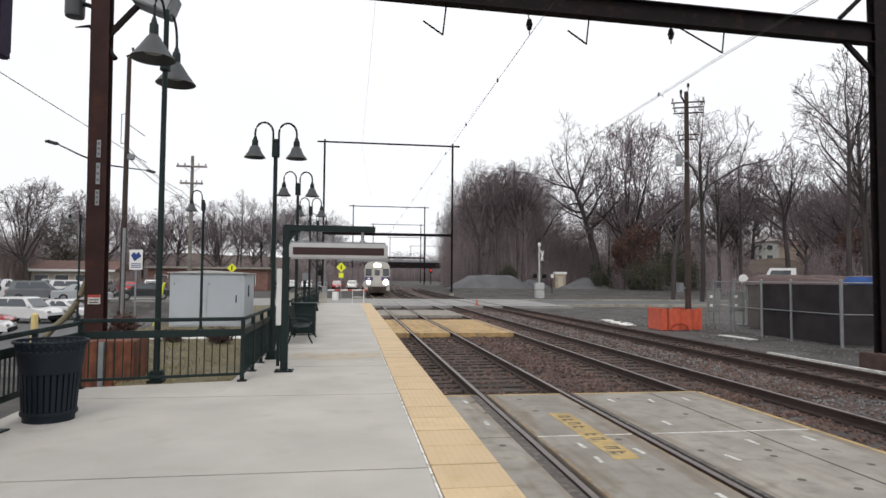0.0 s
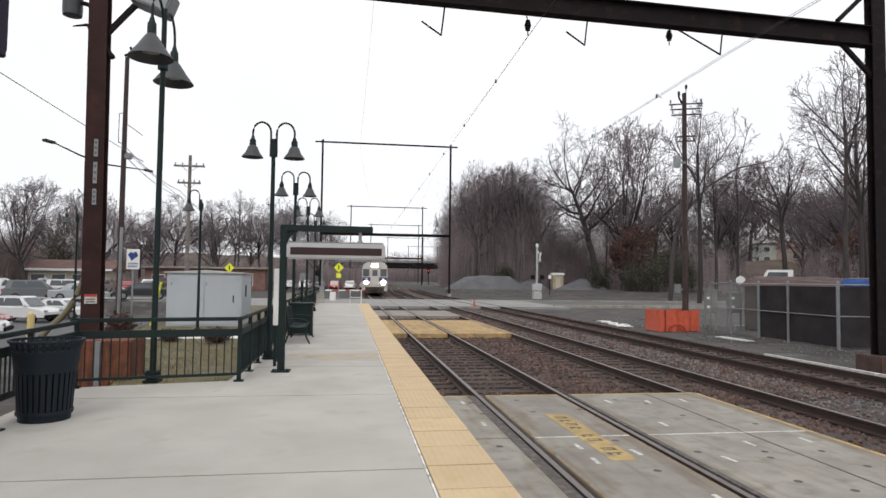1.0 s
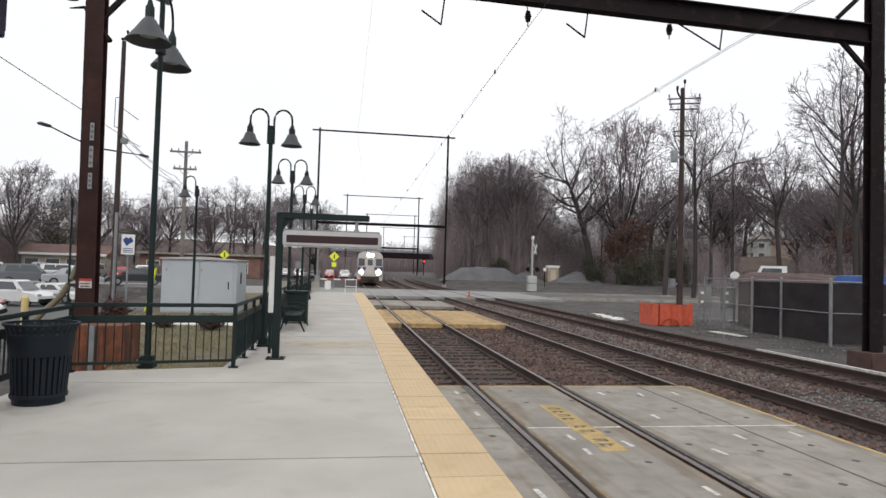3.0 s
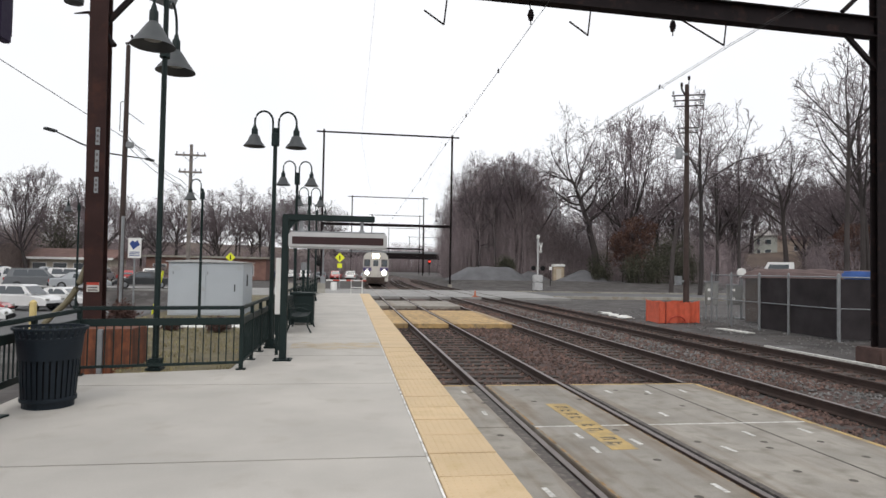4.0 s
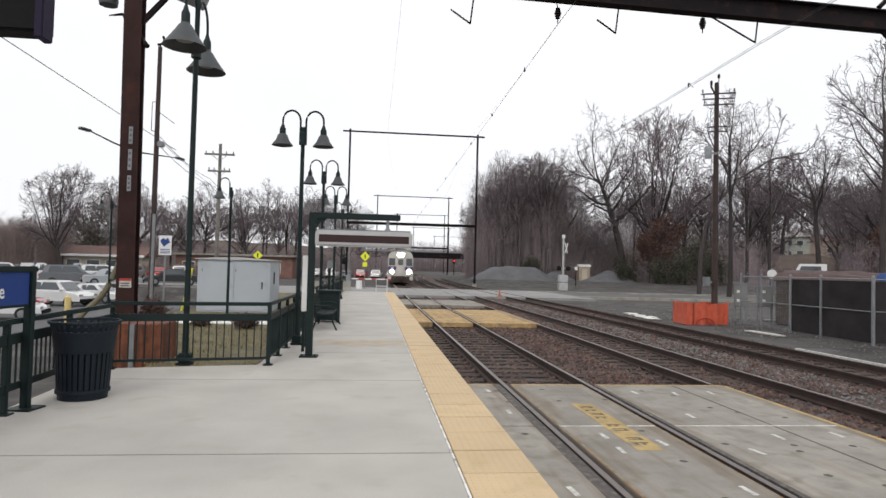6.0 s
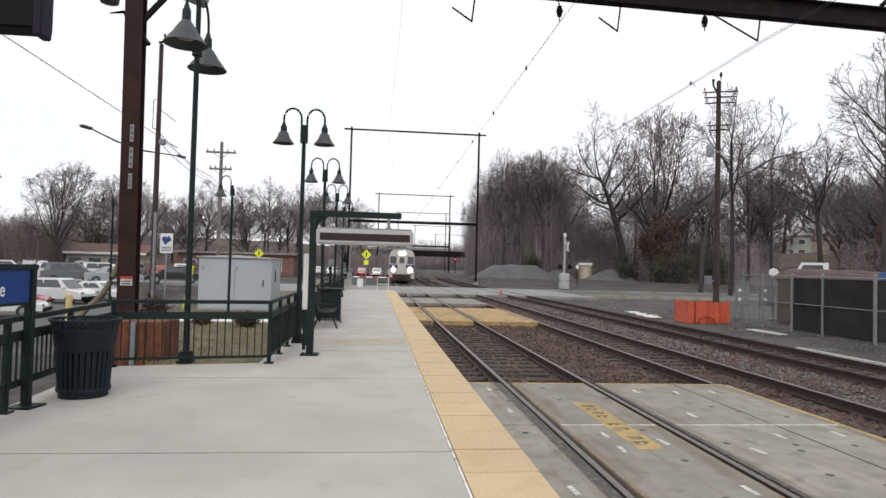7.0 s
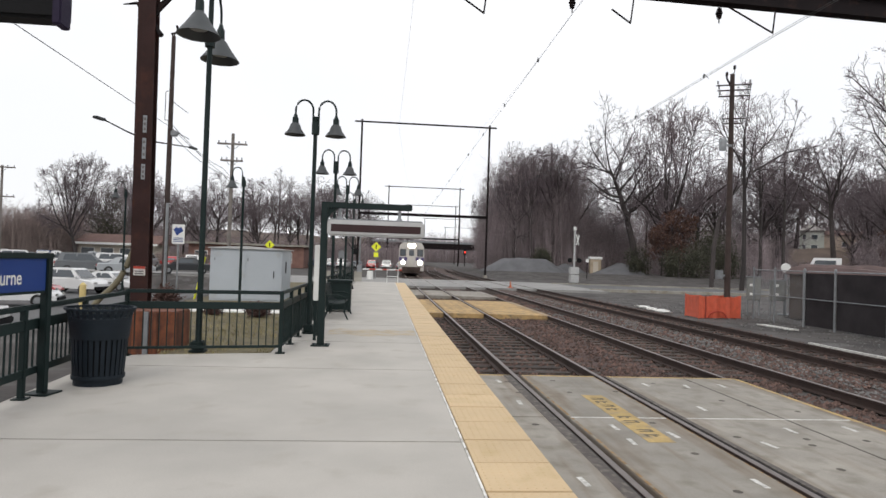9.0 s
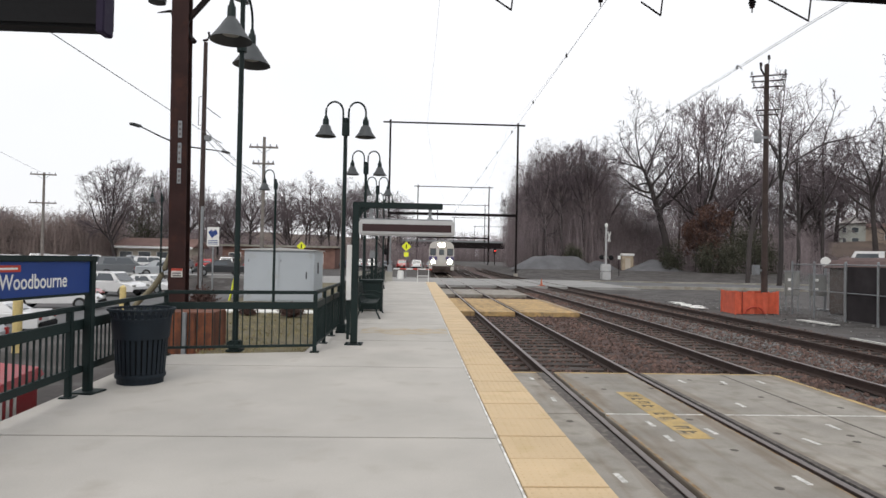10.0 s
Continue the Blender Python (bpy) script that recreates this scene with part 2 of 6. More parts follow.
train_dark = mat("train_underframe", (0.05, 0.035, 0.03), 0.85, vary=0.4, scale=3)
lens_lit = mat("lit_headlamp", (1.0, 0.86, 0.62), 0.3, vary=0.0, bump=0, emit=28)
red_lit = mat("red_signal_lamp", (1.0, 0.05, 0.03), 0.3, vary=0.0, bump=0, emit=4)
wire_mat = mat("wire", (0.06, 0.06, 0.062), 0.6, metal=0.2, vary=0.1, bump=0)
cone_mat = mat("cone_orange", (0.4, 0.1, 0.04), 0.6, vary=0.1)
brown_bush = mat("bare_bush", (0.09, 0.05, 0.042), 0.9, vary=0.3, scale=3, bump=0)
stain_mat = mat("rust_stained_concrete", (0.43, 0.36, 0.265), 0.9, vary=0.2, scale=1.5, fine=60, tint=(0.45, 0.42, 0.37), stain=0.6)
worn_mark = mat("worn_white_paint", (0.58, 0.57, 0.54), 0.85, vary=0.3, scale=9, tint=(0.32, 0.31, 0.28), stain=0.45)
seal_grey = mat("rail_seal_rubber", (0.085, 0.072, 0.066), 0.8, vary=0.35, scale=5, fine=40, tint=(0.17, 0.155, 0.13), stain=0.4)
caulk = mat("white_caulk", (0.72, 0.71, 0.68), 0.85, vary=0.25, scale=3, tint=(0.3, 0.28, 0.24), stain=0.5)
footing_brown = mat("brown_footing", (0.07, 0.04, 0.034), 0.9, vary=0.35, scale=4)
plate_mark = mat("plate_mark", (0.11, 0.1, 0.1), 0.8, vary=0.2)


def rail_grime(m, rails, colour, reach=0.5):
    """Streaks of rust and grease that trains and water leave on the panels beside the rails."""
    nodes, links = m.node_tree.nodes, m.node_tree.links
    socket = nodes["Principled BSDF"].inputs["Base Color"]
    before = socket.links[0].from_socket
    where, split = nodes.new("ShaderNodeNewGeometry"), nodes.new("ShaderNodeSeparateXYZ")
    links.new(where.outputs["Position"], split.inputs[0])
    near = None
    for r in rails:
        off, size = nodes.new("ShaderNodeMath"), nodes.new("ShaderNodeMath")
        off.operation, size.operation = "SUBTRACT", "ABSOLUTE"
        off.inputs[1].default_value = r
        links.new(split.outputs["X"], off.inputs[0])
        links.new(off.outputs[0], size.inputs[0])
        if near is None:
            near = size.outputs[0]
        else:
            least = nodes.new("ShaderNodeMath")
            least.operation = "MINIMUM"
            links.new(near, least.inputs[0])
            links.new(size.outputs[0], least.inputs[1])
            near = least.outputs[0]
    fall = nodes.new("ShaderNodeMapRange")
    fall.inputs["From Min"].default_value, fall.inputs["From Max"].default_value = 0.08, reach
    fall.inputs["To Min"].default_value, fall.inputs["To Max"].default_value = 0.26, 0.0
    links.new(near, fall.inputs["Value"])
    long, patch = nodes.new("ShaderNodeMapping"), nodes.new("ShaderNodeTexNoise")
    long.inputs["Scale"].default_value = (5.0, 0.55, 1.0)
    patch.inputs["Scale"].default_value, patch.inputs["Detail"].default_value = 1.3, 7
    links.new(where.outputs["Position"], long.inputs["Vector"])
    links.new(long.outputs["Vector"], patch.inputs["Vector"])
    total, cut = nodes.new("ShaderNodeMath"), nodes.new("ShaderNodeMapRange")
    total.operation = "ADD"
    links.new(patch.outputs["Fac"], total.inputs[0])
    links.new(fall.outputs["Result"], total.inputs[1])
    cut.inputs["From Min"].default_value, cut.inputs["From Max"].default_value = 0.56, 0.86
    cut.inputs["To Max"].default_value = 0.6
    links.new(total.outputs[0], cut.inputs["Value"])
    mix = nodes.new("ShaderNodeMixRGB")
    mix.inputs["Color2"].default_value = (*colour, 1)
    links.new(cut.outputs["Result"], mix.inputs["Fac"])
    links.new(before, mix.inputs["Color1"])
    links.new(mix.outputs["Color"], socket)
    return m


crossing_concrete = rail_grime(mat("crossing_concrete", (0.285, 0.263, 0.23), 0.9, vary=0.24, scale=1.6, fine=55, bump=0.35, tint=(0.215, 0.198, 0.165), stain=0.4, random_piece=0.07), (2.27, 3.78, 6.3), (0.15, 0.105, 0.064), 0.55)
crossing_yellow = rail_grime(mat("crossing_yellow", (0.46, 0.305, 0.135), 0.85, vary=0.3, scale=2.0, fine=30, tint=(0.25, 0.19, 0.11), stain=0.45), (2.27, 3.78, 6.12), (0.15, 0.1, 0.055))


# ---- ground, roads ----
GROUND = -0.42
YARD = GROUND - 0.13
RISE = GROUND + 0.75


def bend(y):
    """How far the line swings to the east of its straight run."""
    return 0.00053 * max(0.0, y - 60) ** 2


def smooth(a, b, v):
    f = max(0.0, min(1.0, (v - a) / (b - a)))
    return f * f * (3 - 2 * f)


def land(x, y):
    """Height of the open ground: the car park and the yard lie lower than the line, the ground past the road higher."""
    lot = 1.02 * smooth(-8.9, -11.6, x) * smooth(4, 10, y) * smooth(56, 52, y)
    yard_dip = 0.13 * smooth(12.8, 14.2, x) * smooth(2, 8, y) * smooth(48, 40, y)
    return GROUND - 0.03 - lot - yard_dip + 0.8 * smooth(13.9, 16.4, x) * smooth(72, 90, y)


geo = Geo()
xs = [-2500, -300, -120, -90, -60, -40, -30, -20, -16, -13, -12, -11.6, -11, -10.5, -10, -9.5, -9, -8.5, -6, 0, 12.8, 13.3, 13.6, 14.0, 14.4, 14.8, 15.2, 15.6, 16, 16.4, 20, 30, 60, 120, 300, 2500]
ys = [-2500, -200, -40, 0, 4, 5.5, 7, 8.5, 10, 16, 24, 34, 44.5, 48, 52, 53, 54, 55, 56, 60, 72, 75, 78, 81, 84, 87, 90, 120, 200, 400, 2500]
n = len(xs)
geo.add([(x, y, land(x, y)) for y in ys for x in xs], [(j * n + i, j * n + i + 1, j * n + n + i + 1, j * n + n + i) for j in range(len(ys) - 1) for i in range(n - 1)])
single("ground", geo, gravel_yard, "dark grey gravel and earth round the railway", "ground", kind="structure", smooth=True)

# parking lot, lawn beside the platform, kerb
LOT = -1.44
single("pavement", Geo().box(-75, -12.0, 10.4, 51.6, LOT - 0.2, LOT), asphalt, "worn grey asphalt of the car park", "pavement", kind="structure")
single("lawn", Geo().prism([(-2.0, 12.2), (-2.0, 48), (-8.0, 48), (-8.0, 17.6), (-5.7, 17.0), (-4.1, 12.2)], "z", GROUND - 0.2, GROUND + 0.12), grass_soil, "patchy yellowed winter grass behind the railing", "lawn", kind="structure")
single("kerb", Geo().box(-8.0, -2.4, 21.9, 22.9, GROUND - 0.2, GROUND + 0.16, 0.02), white_line, "pale concrete path edge across the lawn", "kerb", kind="structure")
single("kerb", Geo().box(-12.0, -11.8, 10.4, 51.6, LOT - 0.2, LOT + 0.15, 0.02), concrete_old, "concrete kerb along the car park", "kerb", kind="structure")

# the road over the level crossing
geo = Geo()
geo.prism([(-8.5, GROUND - 0.1), (-8.5, -0.274), (14, -0.27), (17, -0.30), (17, GROUND - 0.1)], "y", 47.2, 63)
geo.prism([(-60, GROUND - 0.3), (-60, -0.33), (-8.5, -0.274), (-8.5, GROUND - 0.3)], "y", 57.2, 63)
single("road", geo, road_mat, "worn grey road surface over the level crossing", "road", kind="structure")
single("road_approach", Geo().prism([(17, GROUND - 0.1), (17, -0.304), (26, -0.35), (90, -0.38), (90, GROUND - 0.1)], "y", 50.2, 61.5), asphalt, "dark asphalt road leading away from the crossing", "road", kind="structure")
for y0 in (49.6, 61.6):
    geo = Geo().box(16.5, 90, y0, y0 + 0.5, GROUND - 0.1, -0.22, 0.03)
    single("road_kerb", geo, concrete_old, "pale concrete kerb along the road", "kerb", group="road kerbs", kind="structure")

# ---- platform ----
FENCE_CORNER = (-1.78, 11.17)
FENCE_WEST = (-4.14, 10.65)


def west(y):
    """West edge of the platform's apron."""
    return -4.05 - 0.042 * (y - 5.45)


platform = thing("platform", pose(0, 0, 0), "pale concrete station platform slab with tooled joints", "platform", kind="structure")
joints = [-8.0, -4.9, -1.4, 2.25, 5.93, 9.75, 12.85, 16.1, 19.4, 22.7, 26.0, 29.3, 32.6, 35.9, 39.2, 42.1, 44.9]
for y0, y1 in zip(joints, joints[1:]):
    g = 0.017
    a, b = y0 + g, y1 - g
    east = 0.735
    if b <= 9.8:
        outline = [(east, a), (east, b), (west(b), b), (west(a), a)]
    elif a < 11:
        outline = [(east, a), (east, b), (-1.95, b), (-1.95, 11.2), (-4.29, 10.68), (west(a), a)]
    else:
        outline = [(east, a), (east, b), (-1.95, b), (-1.95, a)]
    part("slab", Geo().prism(outline, "z", -0.16, 0.0), concrete, platform)
part("slab_bed", Geo().box(-2.0, 1.40, -8, 44.9, -0.5, -0.03), joint_dark, platform)
bed = Geo().prism([(-1.99, -8), (-1.99, 11.15), (-4.2, 10.6), (-3.4, -8)], "z", -0.5, -0.03)
part("slab_bed", bed, joint_dark, platform)
part("kerb_face", Geo().box(1.36, 1.42, -8, 44.9, -0.5, -0.012), concrete_old, platform)
part("edge_line", Geo().box(0.741, 0.761, -8, 44.85, -0.1, -0.0005), caulk, platform, "worn white caulk line along the tactile strip")
rng = random.Random(12)
patch = [(-1.25 + 2.6 * (k / 11 if k < 12 else (23 - k) / 11), (14.0 if k < 12 else 15.1) + rng.uniform(-0.22, 0.22)) for k in range(24)]
patch = [(min(0.72, x), y) for x, y in patch]
part("stain", Geo().prism(patch, "z", -0.02, 0.0008), stain_mat, platform, "brown rust stain across the slab")
part("platform_ramp", Geo().prism([(44.9, -0.4), (44.9, -0.004), (47.5, -0.24), (47.5, -0.4)], "x", -1.95, 1.42), concrete, platform)

strip = thing("tactile_strip", pose(0, 0, 0), "worn yellow tactile warning strip along the platform edge", "tactile strip", kind="structure")
tile = Geo().box(0, 0.655, 0, 0.655, -0.09, 0.001, 0.004)
for r in range(9):
    for k in range(9):
        x, y = 0.045 + 0.07 * k, 0.05 + 0.071 * r
        tile.lathe([(0.013, 0.0), (0.008, 0.004), (0.0005, 0.0042)], 6, (x, y, 0.001))
tile = tile.mesh("tactile_tile")
flat = Geo().box(0, 0.655, 0, 0.655, -0.09, 0.002, 0.004).mesh("tactile_tile_far")
y, k = -2.1, 0
while y < 44.2:
    part("tile", tile if y < 14 else flat, tactile, strip, at=pose(0.772, y, 0))
    k += 1
    y += 0.667 + (0.02 if k % 2 == 0 else 0.0)


# ---- railway ----
RAILS = (2.27, 3.78, 6.12, 7.60, 9.96, 11.46)
TOP = -0.25


def rail_geo(x, y0, y1, z=TOP):
    """Foot, web and head of a rail; the polished top is a piece of its own."""
    ends = [y0]
    while ends[-1] < y1:
        ends.append(min(y1, ends[-1] + (40 if ends[-1] < 60 else 8)))
    body, head = Geo(), Geo()
    shape = [(-0.07, -0.17), (0.07, -0.17), (0.07, -0.155), (0.012, -0.135), (0.012, -0.045), (0.036, -0.035), (0.036, -0.006), (-0.036, -0.006), (-0.036, -0.035), (-0.012, -0.045), (-0.012, -0.135), (-0.07, -0.155)]
    crown = [(-0.036, -0.0065), (0.036, -0.0065), (0.034, -0.001), (0.02, 0.0), (-0.02, 0.0), (-0.034, -0.001)]
    for g, s in ((body, shape), (head, crown)):
        n, base = len(s), len(g.v)
        for y in ends:
            g.v += [(x + bend(y) + p, y, z + q) for p, q in s]
        for i in range(len(ends) - 1):
            for k in range(n):
                a, b = base + i * n + k, base + i * n + (k + 1) % n
                g.f.append((a, b, b + n, a + n))
    return body, head


sleeper = Geo().box(-1.28, 1.28, -0.115, 0.115, -0.16, 0, 0.012).mesh("sleeper")
plate = Geo().box(-0.13, 0.13, -0.09, 0.09, 0, 0.018)
plate.box(-0.105, -0.075, -0.05, -0.02, 0.018, 0.035).box(0.075, 0.105, 0.02, 0.05, 0.018, 0.035)
plate = plate.mesh("tie_plate")
MATS = ((-1.5, 10.9), (23.3, 31.1), (34.5, 40.3), (47.0, 63.2))
for n in range(3):
    track = thing("railway_track", pose(0, 0, 0), ("rusty railway track with polished rail heads on dark sleepers", "rusty railway track on brown sleepers", "dark little-used railway track at the yard side")[n], "track", "railway tracks", "structure")
    for x in RAILS[2 * n : 2 * n + 2]:
        y0 = -6 if n != 1 or x > 7 else 10.95
        body, head = rail_geo(x, y0, 420)
        rail = part("rail", body, rail_side, track)
        part("rail_head", head, rail_top if n < 2 else rail_side, rail)
    mid = (RAILS[2 * n] + RAILS[2 * n + 1]) / 2
    y = 1.0
    while y < 118:
        covered = any(a - 0.2 < y < b + 0.2 for a, b in (MATS if n == 0 else MATS[3:] if n == 2 else MATS))
        if not covered:
            yaw = -math.degrees(0.00106 * max(0, y - 60))
            part("sleeper", sleeper, sleeper_mat, track, at=pose(mid + bend(y) + random.uniform(-0.04, 0.04), y, TOP - 0.168, 0, 0, yaw + random.uniform(-0.8, 0.8)))
            if y < 26:
                for x in RAILS[2 * n : 2 * n + 2]:
                    part("tie_plate", plate, rail_side, track, at=pose(x, y, TOP - 0.172))
        y += 0.56

# ballast bed, bumpy, and loose stones on it
geo = Geo()
nx, ny = 56, 150
rows_y = [-6 + 130 * (j / ny) ** 1.5 for j in range(ny + 1)]
for j, y in enumerate(rows_y):
    for i in range(nx + 1):
        x = 1.42 + 11.9 * i / nx
        h = -0.458 + 0.03 * noise.noise((x * 1.7, y * 1.7, 0)) + 0.015 * noise.noise((x * 6, y * 6, 3))
        for c in (8.78,):
            h += 0.07 * math.exp(-((x - c) / 0.7) ** 2)
        h += 0.03 * math.exp(-((x - 4.95) / 0.7) ** 2)
        if x > 12.6:
            h -= (x - 12.6) * 0.12
        geo.v.append((x + bend(y), y, h))
geo.f = [(j * (nx + 1) + i, j * (nx + 1) + i + 1, (j + 1) * (nx + 1) + i + 1, (j + 1) * (nx + 1) + i) for j in range(ny) for i in range(nx)]
single("ballast_bed", geo, ballast_mat, "brown oily ballast bed between the tracks", "ballast", kind="structure")
bed2 = Geo()
for j in range(40):
    y = 124 + j * 7.5
    bed2.v += [(1.42 + bend(y), y, -0.43), (13.3 + bend(y), y, -0.43)]
bed2.f = [(2 * j, 2 * j + 1, 2 * j + 3, 2 * j + 2) for j in range(39)]
single("ballast_bed_far", bed2, ballast_mat, "ballast bed of the line curving away", "ballast", kind="structure")


def stones(name, count, area, material, label, size=(0.024, 0.06), base=-0.455):
    """Loose crushed stones strewn over the bed."""
    rng = random.Random(len(name) * 31 + count)
    geo = Geo()
    x0, x1, y0, y1 = area
    for _ in range(count):
        x = rng.uniform(x0, x1)
        y = y0 + (y1 - y0) * rng.random() ** 1.5
        s = rng.uniform(*size) * (1 + max(0, y - 10) * 0.03)
        if y < 30 and any(abs(x - c) < 1.26 for c in (3.025, 6.86, 10.71)) and abs((y - 1.0 + 0.28) % 0.56 - 0.28) < 0.125 and rng.random() < 0.82:
            continue
        h = base + (0.07 * math.exp(-((x - 8.78) / 0.7) ** 2)) + 0.03 * math.exp(-((x - 4.95) / 0.7) ** 2) + rng.uniform(-0.01, 0.03)
        vs = [(x + s * rng.uniform(0.6, 1.3) * a, y + s * rng.uniform(0.6, 1.3) * b, h + s * rng.uniform(0.5, 1.0) * c) for a, b, c in ((1, 0, 0), (-0.5, 0.85, 0), (-0.5, -0.85, 0), (0.1, 0.1, 1), (0, 0, -0.6))]
        geo.add(vs, [(0, 1, 3), (1, 2, 3), (2, 0, 3), (1, 0, 4), (2, 1, 4), (0, 2, 4)])
    single(name, geo, material, label, "gravel", kind="stuff")


stones("ballast_stones", 19000, (1.5, 12.6, 10.8, 40), stone_dark, "loose brown crushed ballast stones between the sleepers")
stones("grey_ballast_stones", 5200, (7.95, 9.6, 4, 40), stone_grey, "fresh pale grey ballast stones between the tracks", (0.02, 0.05))
stones("yard_stones", 4500, (14.2, 34, 14, 42), stone_grey, "scattered grey gravel over the yard", (0.02, 0.05), -0.58)
stones("edge_ballast_stones", 3500, (6.4, 7.5, 4, 14), stone_dark, "dark ballast stones beside the crossing panels")


# ---- crossing panels ----
def crossing(name, y0, y1, spans, material, label, edge=None, cuts=()):
    ob = thing(name, pose(0, 0, 0), label, "crossing", kind="structure")
    ends = [y0, *cuts, y1]
    for x0, x1 in spans:
        for a, b in zip(ends, ends[1:]):
            part("panel", Geo().box(x0, x1, a + 0.012, b - 0.012, -0.42, TOP - 0.002, 0.008), material, ob)
        if edge:
            part("edge_band", Geo().box(x0 + 0.01, x1 - 0.01, y1 - 0.09, y1 - 0.02, TOP - 0.01, TOP + 0.001), edge, ob)
    return ob


near = crossing("pedestrian_crossing", -1.5, 10.9, ((1.46, 2.185), (2.375, 3.68), (3.90, 6.30)), crossing_concrete, "grey concrete pedestrian crossing panels between the rails", yellow_paint, (1.6, 5.05, 7.95))
part("edge_band", Geo().box(6.22, 6.29, -1.5, 10.89, TOP - 0.01, TOP + 0.001), yellow_paint, near)
for x in (1.47, 2.43, 3.95):
    part("edge_band", Geo().box(x, x + (0.72 if x < 2 else 1.2 if x < 3 else 2.3), 4.98, 5.04, TOP - 0.01, TOP + 0.001), yellow_paint, near)
rust_line = mat("rust_edge_stain", (0.24, 0.15, 0.07), 0.9, vary=0.5, scale=4, tint=(0.25, 0.235, 0.2), stain=0.6)
for x0, x1 in ((2.385, 2.42), (3.655, 3.675), (3.905, 3.93), (2.13, 2.18)):
    part("edge_stain", Geo().box(x0, x1, -1.5, 10.8, TOP - 0.01, TOP - 0.0008), rust_line, near, "brown rust line along the panel edge")
part("groove", Geo().box(5.28, 5.31, -1.5, 10.8, TOP - 0.01, TOP + 0.0006), joint_dark, near)
for x in (2.20, 3.845):
    part("rubber_filler", Geo().box(x - 0.016 if x < 3 else x, x + 0.016 if x < 3 else x + 0.05, -1.5, 10.88, -0.42, TOP - 0.012), rubber, near)
for x0, x1 in ((2.40, 3.66), (3.92, 6.2)):
    part("joint_seal", Geo().box(x0, x1, 7.925, 7.965, TOP - 0.03, TOP + 0.0008), worn_mark, near, "pale mortar in the cross joint")
for x0, x1 in ((2.06, 2.19), (3.86, 3.93)):
    part("rail_seal", Geo().box(x0, x1, -1.5, 10.85, TOP - 0.02, TOP + 0.0012), seal_grey, near, "dull grey rubber seal beside the rail")
rng = random.Random(5)
for y in (3.2, 4.3, 5.6, 6.7, 7.3, 8.6, 9.3, 10.2):
    for x in (1.85, 2.75, 3.4, 4.4, 5.0, 5.75):
        if rng.random() < 0.5:
            part("lifting_mark", Geo().box(-0.028, 0.028, -0.12, 0.12, 0, 0.003), worn_mark, near, at=pose(x + rng.uniform(-0.1, 0.1), y + rng.uniform(-0.2, 0.2), TOP - 0.002, 0, 0, rng.uniform(-9, 9)))
        if rng.random() < 0.6:
            part("bolt_hole", Geo().lathe([(0.001, 0.002), (0.04, 0.002), (0.045, 0.0)], 10), joint_dark, near, at=pose(x + rng.uniform(-0.3, 0.3), y + rng.uniform(-0.4, 0.4), TOP - 0.001))
stencil = part("stencil", Geo().box(2.96, 3.28, 6.85, 9.3, TOP - 0.01, TOP + 0.001), yellow_paint, near, "yellow painted warning block with dark stencil letters")
for k in range(10):
    if k in (4, 7):
        continue
    y = 9.12 - 0.215 * k
    bar = Geo().box(3.03, 3.21, y - 0.055, y - 0.025, TOP, TOP + 0.003)
    if k % 2:
        bar.box(3.03, 3.07, y - 0.12, y - 0.055, TOP, TOP + 0.003).box(3.13, 3.16, y - 0.12, y - 0.055, TOP, TOP + 0.003)
    else:
        bar.box(3.03, 3.21, y - 0.13, y - 0.105, TOP, TOP + 0.003).box(3.17, 3.21, y - 0.105, y - 0.055, TOP, TOP + 0.003)
    part("letter_bar", bar, mat("faded_black", (0.12, 0.1, 0.07), 0.85, vary=0.4, scale=12) if k == 0 else bpy.data.materials["faded_black"], stencil)
crossing("yellow_crossing", 23.3, 31.0, ((1.46, 2.19), (2.36, 3.69), (3.88, 6.25)), crossing_yellow, "worn yellow painted crossing panels between the rails", cuts=(27.1,))
crossing("grey_crossing", 34.5, 40.3, ((1.46, 2.19), (2.36, 3.69), (3.88, 6.25)), crossing_concrete, "grey concrete footway panels between the rails", cuts=(37.4,))


# blades of the winter lawn
rng = random.Random(77)
geo = Geo()
for _ in range(9000):
    x, y = rng.uniform(-7.9, -2.05), 12.3 + 14 * rng.random() ** 1.4
    if 21.8 < y < 23.0 or (y < 17.3 and x < -4.2 - (y - 12.2) * 0.3) or noise.noise((x * 0.9, y * 0.9, 4)) < -0.25:
        continue
    h, a = rng.uniform(0.03, 0.09), rng.uniform(0, 3.14)
    dx, dy = 0.012 * math.cos(a), 0.012 * math.sin(a)
    lx, ly = rng.uniform(-0.04, 0.04), rng.uniform(-0.04, 0.04)
    geo.add([(x - dx, y - dy, GROUND + 0.11), (x + dx, y + dy, GROUND + 0.11), (x + lx, y + ly, GROUND + 0.12 + h)], [(0, 1, 2)])
single("grass", geo, mat("grass_blades", (0.24, 0.205, 0.1), 0.9, vary=0.4, scale=1.0, fine=20, bump=0, island=0.4), "short yellowed winter grass blades", "grass", kind="stuff")


